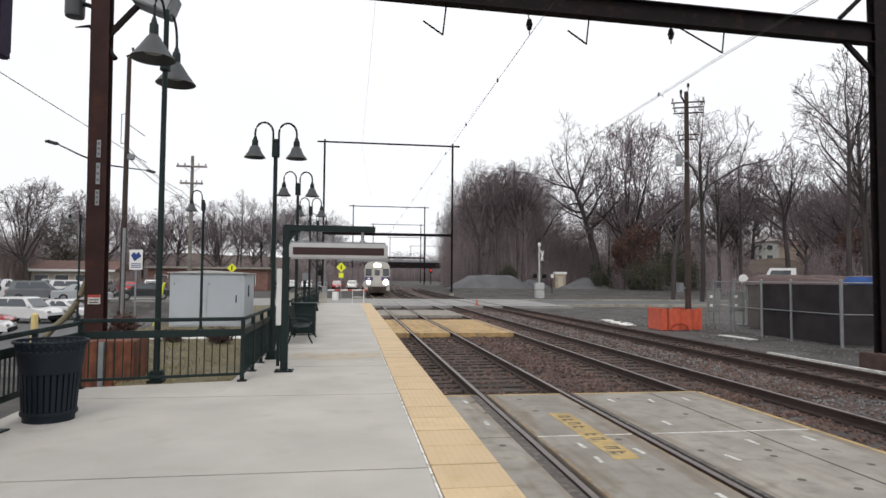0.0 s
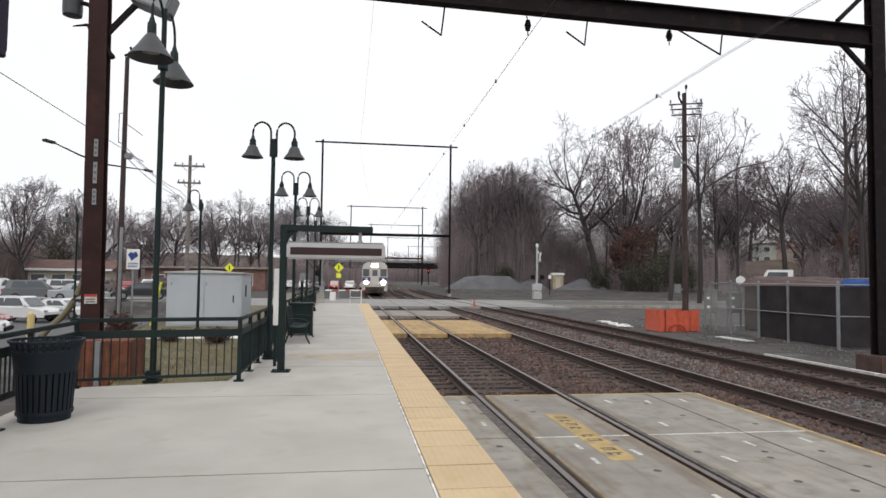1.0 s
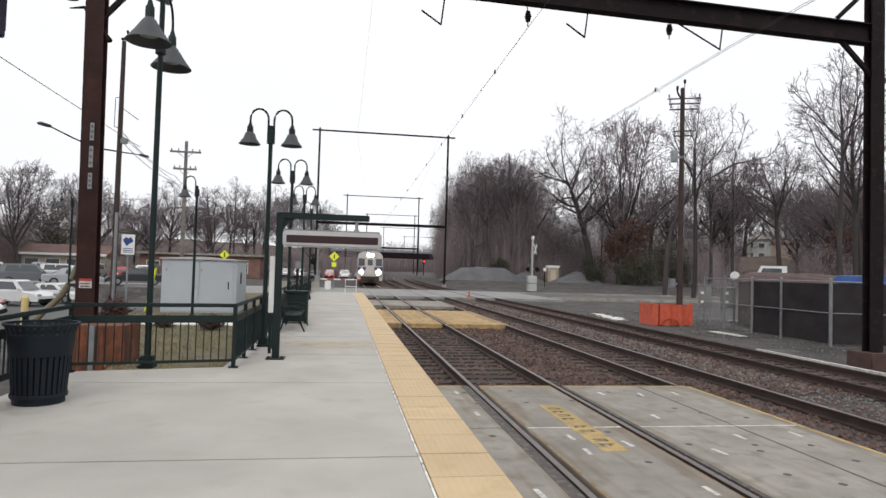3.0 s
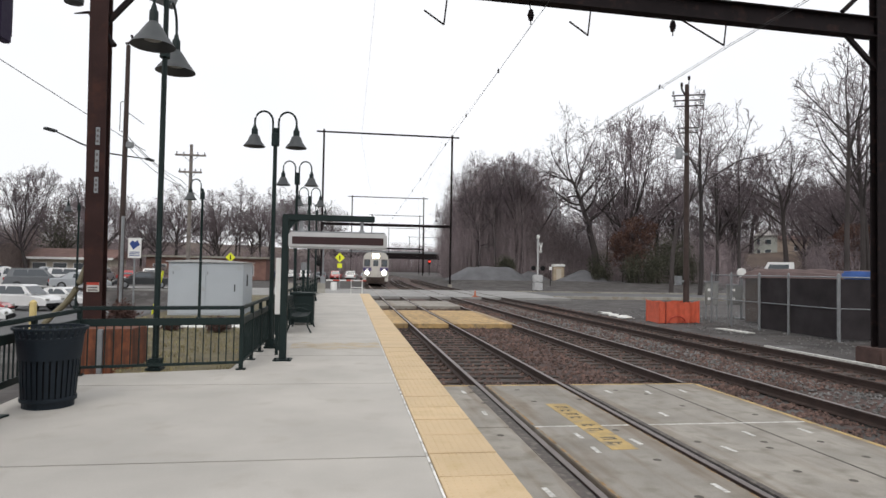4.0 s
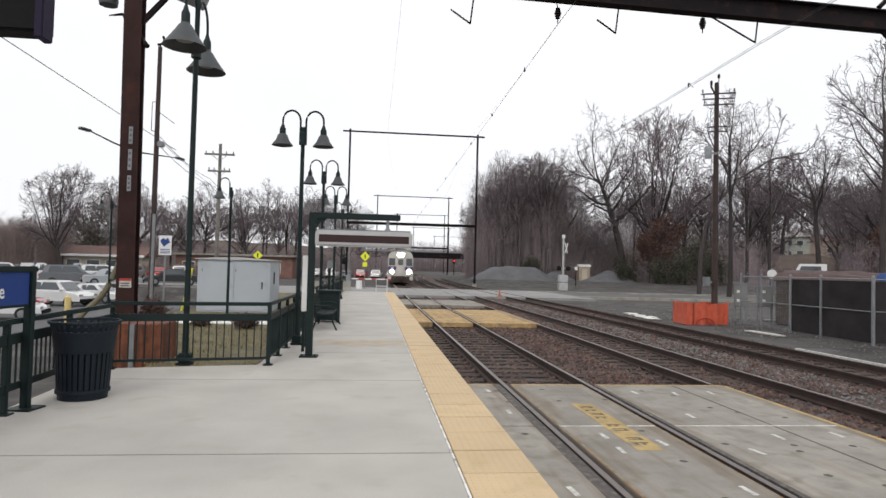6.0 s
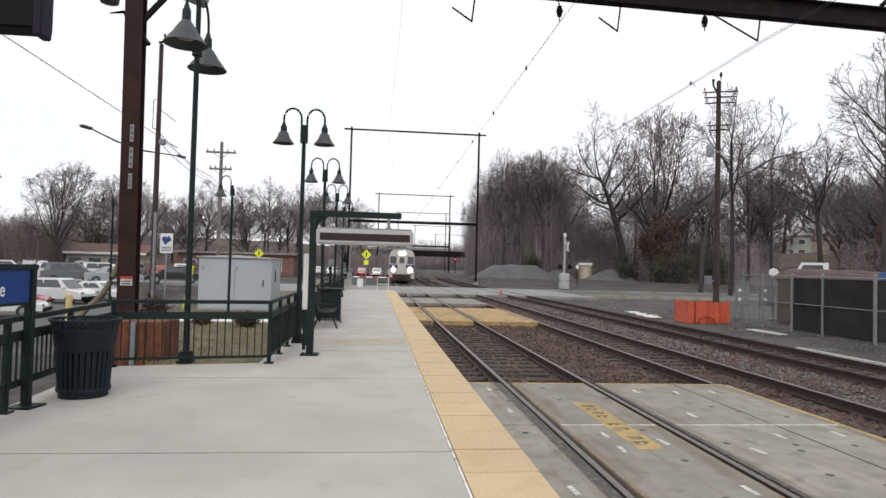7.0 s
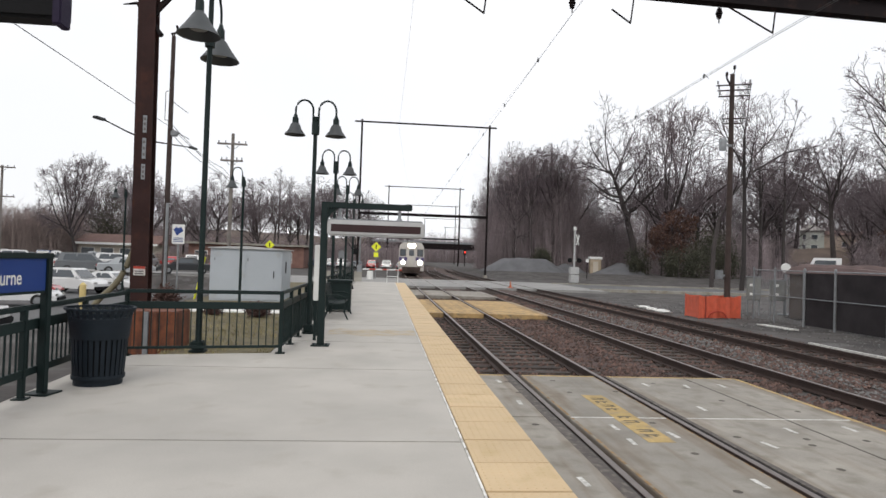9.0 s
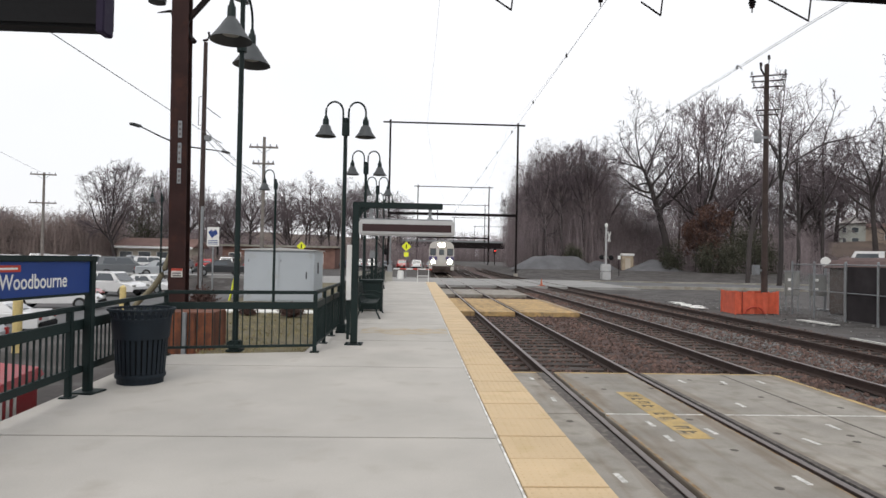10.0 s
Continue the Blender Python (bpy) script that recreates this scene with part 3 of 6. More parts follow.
# ---- railing ----
def railing(name, p0, p1, label, post_step=1.9, height=1.07, low=0.10, foot=0.045):
    """A green railing from p0 to p1: posts, a top rail, a double mid rail, a bottom rail and pickets."""
    (x0, y0), (x1, y1) = p0, p1
    length, yaw = math.hypot(x1 - x0, y1 - y0), math.degrees(math.atan2(y1 - y0, x1 - x0))
    ob = thing(name, pose(x0, y0, 0, 0, 0, yaw), label, "railing", "platform railings")
    n = max(1, round(length / post_step))
    post = Geo().box(-0.032, 0.032, -0.032, 0.032, 0, height, 0.006).box(-0.075, 0.075, -0.075, 0.075, 0, 0.018, 0.004).mesh("post")
    for i in range(n + 1):
        part("post", post, green_paint, ob, at=pose(length * i / n, 0, 0))
    part("top_rail", Geo().box(-0.03, length + 0.03, -0.03, 0.03, height - 0.06, height + 0.002, 0.012), green_paint, ob)
    part("mid_rail", Geo().box(0, length, -0.022, 0.022, 0.755, 0.875, 0.008), green_paint, ob)
    part("bottom_rail", Geo().box(0, length, -0.02, 0.02, low, low + foot, 0.006), green_paint, ob)
    picket = Geo().box(-0.009, 0.009, -0.009, 0.009, low + 0.04, 0.77).mesh("picket")
    k = int(length / 0.118)
    for i in range(1, k):
        x = length * i / k
        if min(abs(x - length * j / n) for j in range(n + 1)) > 0.04:
            part("picket", picket, green_paint, ob, at=pose(x, 0, 0))
    return ob


railing("railing", FENCE_WEST, FENCE_CORNER, "dark green metal railing with thin pickets behind the platform", 3.2)
railing("railing", FENCE_CORNER, (-1.80, 26.2), "dark green metal railing along the platform's back edge", 1.15)
railing("railing", (-2.15, 27.4), (-2.15, 44.6), "dark green metal railing along the far platform", 1.9)
railing("railing", (-3.67, -0.55), FENCE_WEST, "dark green metal railing beside the station name board", 1.6, 1.04, 0.24, 0.085)


# ---- station name board ----
board = thing("station_name_board", pose(-3.94, 7.76, 0, 0, 0, -99), "blue station name board with white lettering in a dark green frame", "sign")
for x in (0.0, 2.95):
    p = part("post", Geo().box(x - 0.045, x + 0.045, -0.045, 0.045, 0, 1.63, 0.01), green_paint, board)
    part("base_plate", Geo().box(x - 0.15, x + 0.15, -0.15, 0.15, 0, 0.02, 0.006), green_paint, p)
part("top_frame", Geo().box(-0.06, 3.01, -0.055, 0.055, 1.565, 1.63, 0.012), green_paint, board)
part("lower_frame", Geo().box(0.045, 2.905, -0.03, 0.03, 1.17, 1.20, 0.006), green_paint, board)
part("panel", Geo().box(0.046, 2.904, -0.02, 0.02, 1.20, 1.565), sign_blue, board)
part("logo_block", Geo().box(1.12, 1.7, 0.021, 0.026, 1.46, 1.53), sign_red, board, "small red block of the operator's mark")
part("logo_bar", Geo().box(1.16, 1.62, 0.027, 0.029, 1.485, 1.505), white_paint, board)


def lettering(text, length, material, parent, m):
    """Raised letters of a given length, centred at the pose m."""
    curve = bpy.data.curves.new("lettering", "FONT")
    curve.offset = 0.012
    curve.body, curve.extrude, curve.align_x, curve.align_y = text, 0.002, "CENTER", "CENTER"
    tmp = new("tmp", curve)
    bpy.context.view_layer.update()
    me = bpy.data.meshes.new_from_object(tmp.evaluated_get(bpy.context.evaluated_depsgraph_get()))
    bpy.data.objects.remove(tmp)
    xs = [v.co.x for v in me.vertices]
    me.transform(Matrix.Scale(length / (max(xs) - min(xs)), 4))
    me.materials.clear()
    return part("lettering", me, material, parent, at=m)


lettering("Woodbourne", 0.96, white_paint, board, pose(0.91, 0.0235, 1.35, 90, 0, 180) @ Matrix.Diagonal((1, 1.28, 1, 1)))

# ---- litter bin ----
bin_ob = thing("litter_bin", pose(-3.60, 8.42, 0), "dark blue-black slatted metal litter bin with a flared rim", "litter bin")
geo = Geo()
for k in range(30):
    a = 2 * math.pi * k / 30
    for s0, s1 in (((0.29, 0.07), (0.325, 0.62)), ((0.325, 0.62), (0.345, 0.80)), ((0.345, 0.80), (0.395, 0.945))):
        w = 0.0225
        t = Vector((-math.sin(a), math.cos(a), 0))
        o = Vector((math.cos(a), math.sin(a), 0))
        vs = []
        for r, z in (s0, s1):
            for dr, dw in ((0, -w), (0, w), (-0.012, w), (-0.012, -w)):
                vs.append(o * (r + dr) + t * dw + Vector((0, 0, z)))
        geo.add(vs, [(0, 1, 5, 4), (1, 2, 6, 5), (2, 3, 7, 6), (3, 0, 4, 7)])
part("slats", geo, blue_black, bin_ob)
for r, z, h in ((0.297, 0.075, 0.05), (0.35, 0.80, 0.045), (0.402, 0.935, 0.03)):
    part("band", Geo().lathe([(r - 0.02, z), (r + 0.008, z), (r + 0.012, z + h / 2), (r + 0.008, z + h), (r - 0.02, z + h), (r - 0.02, z)], 32), blue_black, bin_ob, smooth=True)
part("band", Geo().lathe([(0.31, 0.575), (0.335, 0.575), (0.36, 0.80), (0.33, 0.80), (0.31, 0.575)], 32), blue_black, bin_ob, smooth=True)
part("liner", Geo().lathe([(0.0, 0.06), (0.265, 0.06), (0.305, 0.70), (0.30, 0.76), (0.29, 0.76), (0.25, 0.1), (0.0, 0.1)], 24), black_paint, bin_ob, smooth=True)
part("foot_ring", Geo().lathe([(0.25, 0.0), (0.28, 0.0), (0.28, 0.075), (0.25, 0.075), (0.25, 0.0)], 28), blue_black, bin_ob)


# ---- platform lamps ----
def arc(c, r, a0, a1, n, plane):
    """Points of an arc in the vertical plane of the direction given."""
    return [(c[0] + plane[0] * r * math.cos(a), c[1] + plane[1] * r * math.cos(a), c[2] + r * math.sin(a)) for a in (a0 + (a1 - a0) * i / n for i in range(n + 1))]


def platform_lamp(x, y, z0, rim, reach, bell, yaw, label, arms=2, scale=1.0, top=None):
    """A green pole with swan-neck arms that each carry a bell shade."""
    ob = thing("platform_lamp", pose(x, y, z0, 0, 0, yaw), label, "lamp", "platform lamps")
    top = top or rim + 0.42
    part("pole", Geo().tube([(0, 0, 0), (0, 0, 1.2), (0, 0, top)], [0.055 * scale, 0.05 * scale, 0.042 * scale], 12), green_paint, ob, smooth=True)
    part("base_cover", Geo().box(-0.13, 0.13, -0.13, 0.13, 0, 0.05, 0.015).box(-0.1, 0.1, -0.1, 0.1, 0.05, 0.2, 0.02), green_paint, ob)
    part("collar", Geo().lathe([(0.05, -0.14), (0.085, -0.14), (0.085, 0.12), (0.05, 0.14)], 12, (0, 0, rim + 0.17)), green_paint, ob)
    for s in (1, -1)[:arms]:
        r = (reach - 0.06) / 2
        high = rim + 0.43 * bell / 0.46
        pts = [(s * 0.06, 0, rim + 0.06), (s * 0.06, 0, high + 0.12)] + [(s * (0.06 + r - r * math.cos(a)), 0, high + 0.12 + r * 1.2 * math.sin(a)) for a in (math.pi * i / 10 for i in range(1, 11))] + [(s * reach, 0, high - 0.02)]
        arm = part("arm", Geo().tube(pts, 0.022 * scale, 8), green_paint, ob, smooth=True)
        h = 0.42 * bell / 0.46
        b = bell / 2
        shade = part("shade", Geo().lathe([(0.06, h * 0.66), (0.075, h * 0.6), (0.1, h * 0.56), (b * 0.62, h * 0.28), (b * 0.97, 0.012), (b, 0), (b * 0.94, 0.006), (b * 0.58, h * 0.27), (0.08, h * 0.5), (0.0, h * 0.5)], 24, (s * reach, 0, rim)), lamp_grey, ob, "grey bell-shaped metal shade", smooth=True)
        part("socket", Geo().lathe([(0.0, h + 0.04), (0.03, h + 0.04), (0.05, h * 0.93), (0.066, h * 0.9), (0.07, h * 0.62), (0.05, h * 0.6)], 14, (s * reach, 0, rim)), green_paint, shade, "black lamp socket above the shade", smooth=True)
        part("glass_bowl", Geo().lathe([(0.0, h * 0.12), (b * 0.4, h * 0.16), (b * 0.45, h * 0.32), (0, h * 0.34)], 14, (s * reach, 0, rim)), lamp_white, shade, smooth=True)
    return ob


platform_lamp(-3.14, 11.13, 0, 5.18, 0.66, 0.68, 90, "tall dark green lamp post with two large bell shades", scale=1.0, top=6.25)
for x, y in ((-1.645, 14.1), (-1.69, 20.6), (-1.70, 27.3), (-1.74, 34.0)):
    platform_lamp(x, y, 0, 4.33, 0.44, 0.46, 0, "dark green platform lamp post with two swan-neck bell shades")
platform_lamp(-5.35, 24.2, GROUND + 0.1, 4.45, 0.42, 0.46, 180, "dark green lamp post with one bell shade on the lawn", arms=1)
platform_lamp(-12.6, 32.0, GROUND, 4.6, 0.48, 0.46, 180, "dark green lamp post with one bell shade by the car park", arms=1)


# ---- departure display ----
disp = thing("departure_display", pose(-1.20, 12.25, 0), "silver departure display hung from a dark green cantilever post", "display")
p = part("post", Geo().box(-0.065, 0.065, -0.065, 0.065, 0, 2.72, 0.015), green_paint, disp)
part("base_plate", Geo().box(-0.17, 0.17, -0.17, 0.17, 0, 0.025, 0.008).tube([(-0.12, -0.12, 0), (-0.12, -0.12, 0.06)], 0.02, 6).tube([(0.12, -0.12, 0), (0.12, -0.12, 0.06)], 0.02, 6), green_paint, p)
part("arm", Geo().box(-0.065, 1.66, -0.055, 0.055, 2.62, 2.735, 0.012), green_paint, disp)
part("gusset", Geo().prism([(0.06, 2.40), (0.06, 2.62), (0.28, 2.62), (0.2, 2.58), (0.12, 2.52)], "y", -0.02, 0.02), green_paint, disp)
for x in (0.28, 1.42):
    part("hanger", Geo().tube([(x, 0, 2.63), (x, 0, 2.40)], 0.03, 8).lathe([(0.07, 0), (0.05, 0.05), (0.03, 0.07)], 8, (x, 0, 2.40)), galvanised, disp)
case = part("case", Geo().box(0.06, 1.90, -0.12, 0.12, 2.10, 2.40, 0.03), silver_box, disp, "brushed silver display case")
part("panel", Geo().box(0.13, 1.83, -0.126, -0.119, 2.175, 2.315), led_panel, case, "dark red unlit matrix panel")
part("top_vent", Geo().box(0.1, 1.86, -0.06, 0.06, 2.40, 2.425, 0.01), galvanised, case)

# back of a second display near the platform's entrance
disp2 = thing("departure_display", pose(-1.662, 3.25, 0.019, 0, 0, 0), "dark back of a departure display on a cantilever arm", "display")
case = part("case", Geo().box(-1.84, 0.0, -0.03, 0.1, 2.80, 3.16, 0.015), black_paint, disp2, "black display case")
part("edge_trim", Geo().box(-0.03, 0.012, -0.045, 0.06, 2.77, 3.17, 0.006), mat("purple_grey_trim", (0.02, 0.014, 0.035), 0.7, vary=0.1, spec=0.2), case)
part("arm", Geo().box(-2.1, -0.3, -0.05, 0.05, 3.30, 3.40, 0.01), green_paint, disp2)
part("post", Geo().box(-2.14, -2.02, -0.06, 0.06, -0.42, 3.42, 0.012), green_paint, disp2)
for x in (-0.5, -1.5):
    part("hanger", Geo().tube([(x, 0, 3.15), (x, 0, 3.31)], 0.03, 8), galvanised, disp2)

# ---- poster case, bench, bins, ticket boxes on the far platform ----
case = thing("poster_case", pose(-1.42, 13.35, 0, 0, 0, 4), "white framed notice case on two thin posts", "notice board")
part("panel", Geo().box(-0.05, 0.05, -0.42, 0.42, 0.80, 1.92, 0.012), white_paint, case)
part("notice", Geo().box(0.052, 0.056, -0.34, 0.34, 0.9, 1.82), mat("paper", (0.6, 0.6, 0.57), 0.6), case)
for y in (-0.36, 0.36):
    part("post", Geo().box(-0.03, 0.03, y - 0.03, y + 0.03, 0, 0.80), green_paint, case)

bench = thing("bench", pose(-1.33, 18.2, 0), "dark green metal slat bench facing the tracks", "bench")
for y in (-0.9, 0.9):
    leg = Geo().tube([(-0.28, y, 0), (-0.2, y, 0.22), (-0.18, y, 0.42), (-0.3, y, 0.92)], 0.025, 6)
    leg.tube([(0.36, y, 0), (0.26, y, 0.2), (0.26, y, 0.42)], 0.025, 6)
    leg.tube([(-0.22, y, 0.64), (0.1, y, 0.66), (0.28, y, 0.60), (0.27, y, 0.42), (-0.2, y, 0.40)], 0.022, 6)
    part("end_frame", leg, green_paint, bench)
for k in range(7):
    x = -0.16 + 0.065 * k
    part("seat_slat", Geo().box(x - 0.024, x + 0.024, -0.92, 0.92, 0.42 + 0.012 * math.cos(k), 0.44 + 0.012 * math.cos(k), 0.004), green_paint, bench)
for k in range(8):
    z = 0.48 + 0.062 * k
    x = -0.185 - 0.225 * (z - 0.42)
    part("back_slat", Geo().box(x - 0.01, x + 0.01, -0.92, 0.92, z - 0.024, z + 0.024, 0.004), green_paint, bench)

box = thing("newspaper_box", pose(-1.38, 20.0, 0), "dark green free-standing box on the platform", "box")
part("body", Geo().box(-0.34, 0.34, -0.3, 0.3, 0.06, 0.90, 0.02), green_paint, box)
part("lid", Geo().box(-0.38, 0.38, -0.34, 0.34, 0.90, 0.98, 0.02), green_paint, box)
for x in (-0.3, 0.3):
    part("foot", Geo().box(x - 0.04, x + 0.04, -0.28, 0.28, 0, 0.06), green_paint, box)
for x, y in ((-1.62, 23.4), (-1.85, 29.6)):
    ob = thing("ticket_validator", pose(x, y, 0), "slim dark post with a pale head on the platform", "validator", "platform posts")
    part("post", Geo().box(-0.05, 0.05, -0.05, 0.05, 0, 1.9, 0.01), green_paint, ob)
    part("head", Geo().box(-0.09, 0.09, -0.06, 0.06, 1.62, 1.92, 0.02), galvanised, ob, "pale plate")
    part("base_plate", Geo().box(-0.13, 0.13, -0.13, 0.13, 0, 0.02), green_paint, ob)


# ---- catenary portals ----
def h_column(w, d, z0, z1, t=0.03):
    a, b, c = w / 2, d / 2, t / 2
    return Geo().prism([(-a, -b), (a, -b), (a, -b + t), (c, -b + t), (c, b - t), (a, b - t), (a, b), (-a, b), (-a, b - t), (-c, b - t), (-c, -b + t), (-a, -b + t)], "z", z0, z1)


def portal(y, x0, x1, low, high, label, near=False, w=0.45):
    ob = thing("catenary_portal", pose(0, y, 0), label, "catenary portal", "catenary portals")
    for i, x in enumerate((x0, x1)):
        column = part("column", h_column(w * 0.82, w * 0.6, GROUND - 0.1, high + 0.3).turned(pose(x, 0, 0, 0, -0.6 if near and i == 0 else 0)), brown_steel if near and i == 0 else dark_steel, ob)
        part("footing", Geo().box(x - w * 0.9, x + w * 0.9, -w * 0.9, w * 0.9, GROUND - 0.2, GROUND + 0.35, 0.03), concrete_old if not near else footing_brown, column)
    a, b, t = 0.15, low + w, 0.015
    beam = Geo().prism([(-a, low - 0.03), (a, low - 0.03), (a, low), (t, low), (t, b), (a, b), (a, b + 0.03), (-a, b + 0.03), (-a, b), (-t, b), (-t, low), (-a, low)], "x", x0 + w * 0.41 + 0.002, x1 - w * 0.41 - 0.002)
    if near:
        beam.turned(Matrix.Translation((x1, 0, low)) @ Matrix.Rotation(radians(1.3), 4, "Y") @ Matrix.Translation((-x1, 0, -low)))
    part("catenary_beam", beam, dark_steel, ob)
    part("top_beam", Geo().box(x0 - 0.9, x1 + 0.9, -0.1, 0.1, high - w * 0.3, high + w * 0.3), dark_steel, ob)
    return ob


p0 = portal(14.7, -5.41, 13.68, 8.04, 19.0, "brown steel catenary portal spanning the tracks beside the platform", True, 0.46)
for x, s in ((-5.52, 1), (13.68, -1)):
    for z, up in ((6.95 if s > 0 else 7.2, 1.2 if s > 0 else 0.95), (9.6, -0.95)):
        a, b = Vector((x + s * 0.1, 0, z)), Vector((x + s * 1.1, 0, z + up))
        part("brace", Geo().tube([a, b], 0.07, 4, square=0.5), dark_steel, p0)
for k, (z0, z1) in enumerate(((4.3, 4.68), (3.72, 4.18), (3.26, 3.6))):
    pl = part("number_plate", Geo().box(-5.42 - 0.04, -5.42 + 0.04, -0.15, -0.14, z0, z1), galvanised, p0, "narrow pale plate with dark marks")
    for j in range(3):
        z = z0 + (z1 - z0) * (0.2 + 0.3 * j)
        part("mark_bar", Geo().box(-5.442, -5.398, -0.154, -0.151, z - 0.028, z + 0.028), plate_mark, pl)
pl = part("warning_plate", Geo().box(-5.535, -5.285, -0.155, -0.142, 1.14, 1.34), worn_mark, p0, "white warning plate with a red band")
part("red_band", Geo().box(-5.535, -5.285, -0.159, -0.156, 1.285, 1.34), sign_red, pl)
for j in range(2):
    part("text_bar", Geo().box(-5.505, -5.315, -0.159, -0.156, 1.165 + 0.055 * j, 1.19 + 0.055 * j), plate_mark, pl)
part("cable_guard", Geo().tube([(-5.56, 0.0, 1.85), (-5.62, -0.03, 1.62), (-5.67, -0.06, 1.45), (-5.71, -0.08, 1.32), (-5.76, -0.1, 1.2), (-5.84, -0.12, 1.04), (-5.93, -0.15, 0.9), (-6.05, -0.18, 0.76), (-6.18, -0.22, 0.62), (-6.3, -0.25, 0.46), (-6.4, -0.28, 0.26), (-6.46, -0.3, 0.0), (-6.48, -0.3, -0.4)], 0.062, 12), mat("pale_pipe", (0.15, 0.13, 0.08), 0.7), p0, "beige curved cable duct", smooth=True)
part("transformer", Geo().lathe([(0, 0), (0.19, 0.02), (0.2, 0.1), (0.2, 0.62), (0.1, 0.68), (0, 0.68)], 16, (-6.1, 0.1, 7.42)), lamp_grey, p0, "grey cylindrical transformer", smooth=True)
part("bracket", Geo().tube([(-5.6, 0, 7.62), (-5.8, 0.05, 7.7), (-6.0, 0.1, 7.75)], 0.05, 6), dark_steel, p0)
part("bracket", Geo().tube([(-5.6, 0, 7.05), (-5.75, 0, 7.22), (-6.05, 0.02, 7.18)], [0.08, 0.035, 0.012], 6), dark_steel, p0)
part("bracket", Geo().tube([(-5.38, 0, 6.8), (-5.26, -0.05, 6.62), (-5.17, -0.08, 6.5)], [0.05, 0.05, 0.06], 8), dark_steel, p0)
part("floodlight", Geo().box(-0.42, 0.42, -0.3, 0.3, -0.2, 0.3, 0.03).turned(pose(-4.35, -0.15, 7.78, 0, 20, 0)).tube([(-4.3, 0, 7.95), (-4.3, 0, 8.3)], 0.03, 6), galvanised, p0, "grey floodlight box under the beam")
# drop brackets and insulators under the beam
for x in (2.11, 5.67, 9.27):
    part("drop_bracket", Geo().tube([(x + 0.05, 0, 8.25), (x - 0.03, 0, 7.52)], 0.02, 5).tube([(x - 0.02, 0, 7.53), (x - (0.5 if x < 9 else 1.3), 0, 7.84 if x < 9 else 8.16)], 0.022, 5), dark_steel, p0)
for x in (4.2, 7.86):
    ins = Geo()
    for k in range(5):
        ins.lathe([(0.02, -0.035), (0.085 - 0.014 * abs(k - 2), -0.02), (0.085 - 0.014 * abs(k - 2), 0.0), (0.02, 0.02)], 12, (x, 0, 7.93 + 0.055 * (k - 2)))
    ins.tube([(x - 0.06, 0, 8.27), (x, 0, 8.03), (x, 0, 7.68)], 0.014, 5)
    part("insulator", ins, dark_steel, p0, "ribbed dark insulator")

# rusted steel box and footing in front of the near column
rust = thing("rusted_caisson", pose(-5.0, 13.75, 0), "rusted steel sheet box round the column's foot", "foundation")
part("casing", Geo().box(-0.75, 0.82, -0.5, 0.45, GROUND - 0.1, 0.47, 0.02), rust_sheet, rust)
for x in (-0.52, -0.2, 0.42):
    part("rib", Geo().box(x - 0.06, x + 0.06, -0.54, -0.5, GROUND - 0.1, 0.45, 0.01), rust_sheet, rust)
part("rib", Geo().box(0.2, 0.3, -0.56, -0.5, GROUND - 0.1, 0.47, 0.01), galvanised, rust, "bare grey steel strip")

far = [(80, -3.4, 12.75, 7.1, 18.7), (143, 0.45, 16.5, 6.2, 17.8), (200, 6.9, 21.9, 6.5, 18.6), (262, 16.0, 30.6, 6.8, 18.6), (330, 31, 46, 7, 18.6)]
for y, x0, x1, low, high in far:
    portal(y, x0, x1, low, high, "slender dark steel catenary portal over the curving line", w=0.28)


def wire(name, pts, r, label, sag=0.0, category="wire", group="overhead wires"):
    line = []
    for a, b in zip(pts, pts[1:]):
        a, b = Vector(a), Vector(b)
        for i in range(12):
            f = i / 12
            p = a.lerp(b, f)
            line.append((p.x, p.y, p.z - sag * 4 * f * (1 - f)))
    line.append(pts[-1])
    return single(name, Geo().tube(line, r, 5), wire_mat, label, category, group)


for x, z, gap in ((4.18, 7.62, 0.0), (9.2, 7.45, 0.16)):
    pts = [(x, -40, z), (x, 14.7, z), (x + 0.15, 80, z - 0.9), (x + 3.9, 143, z - 1.0), (x + 10.2, 200, z - 1), (x + 20, 262, z - 1), (x + 36, 330, z - 1)]
    wire("contact_wire", pts, 0.0055, "thin contact wire above the track", 0.03)
    if gap:
        wire("messenger_wire", [(a + gap, b, c + 0.05) for a, b, c in pts], 0.007, "messenger wire close beside the contact wire", 0.03)
    for k in range(12):
        y = 18 + 5.2 * k
        f = (y - 14.7) / 65.3
        if f < 1:
            geo = Geo().tube([(x + 0.15 * f, y, z - 0.9 * f + 0.08), (x + 0.15 * f + gap, y, z - 0.9 * f - 0.06)], 0.01, 4)
            geo.lathe([(0.0, -0.06), (0.03, -0.04), (0.03, 0.04), (0, 0.06)], 6, (x + 0.15 * f, y, z - 0.9 * f))
            single("wire_clamp", geo, wire_mat, "small dark clamp on the contact wire", "wire clamp", "wire clamps")
for x in (1.2, 11.5):
    wire("feeder_wire", [(x, -40, 18.6), (x, 14.7, 18.9), (x, 80, 18.4), (x + 3.8, 143, 17.6), (x + 10.2, 200, 18.4)], 0.006, "high feeder wire along the portals' tops", 0.9)


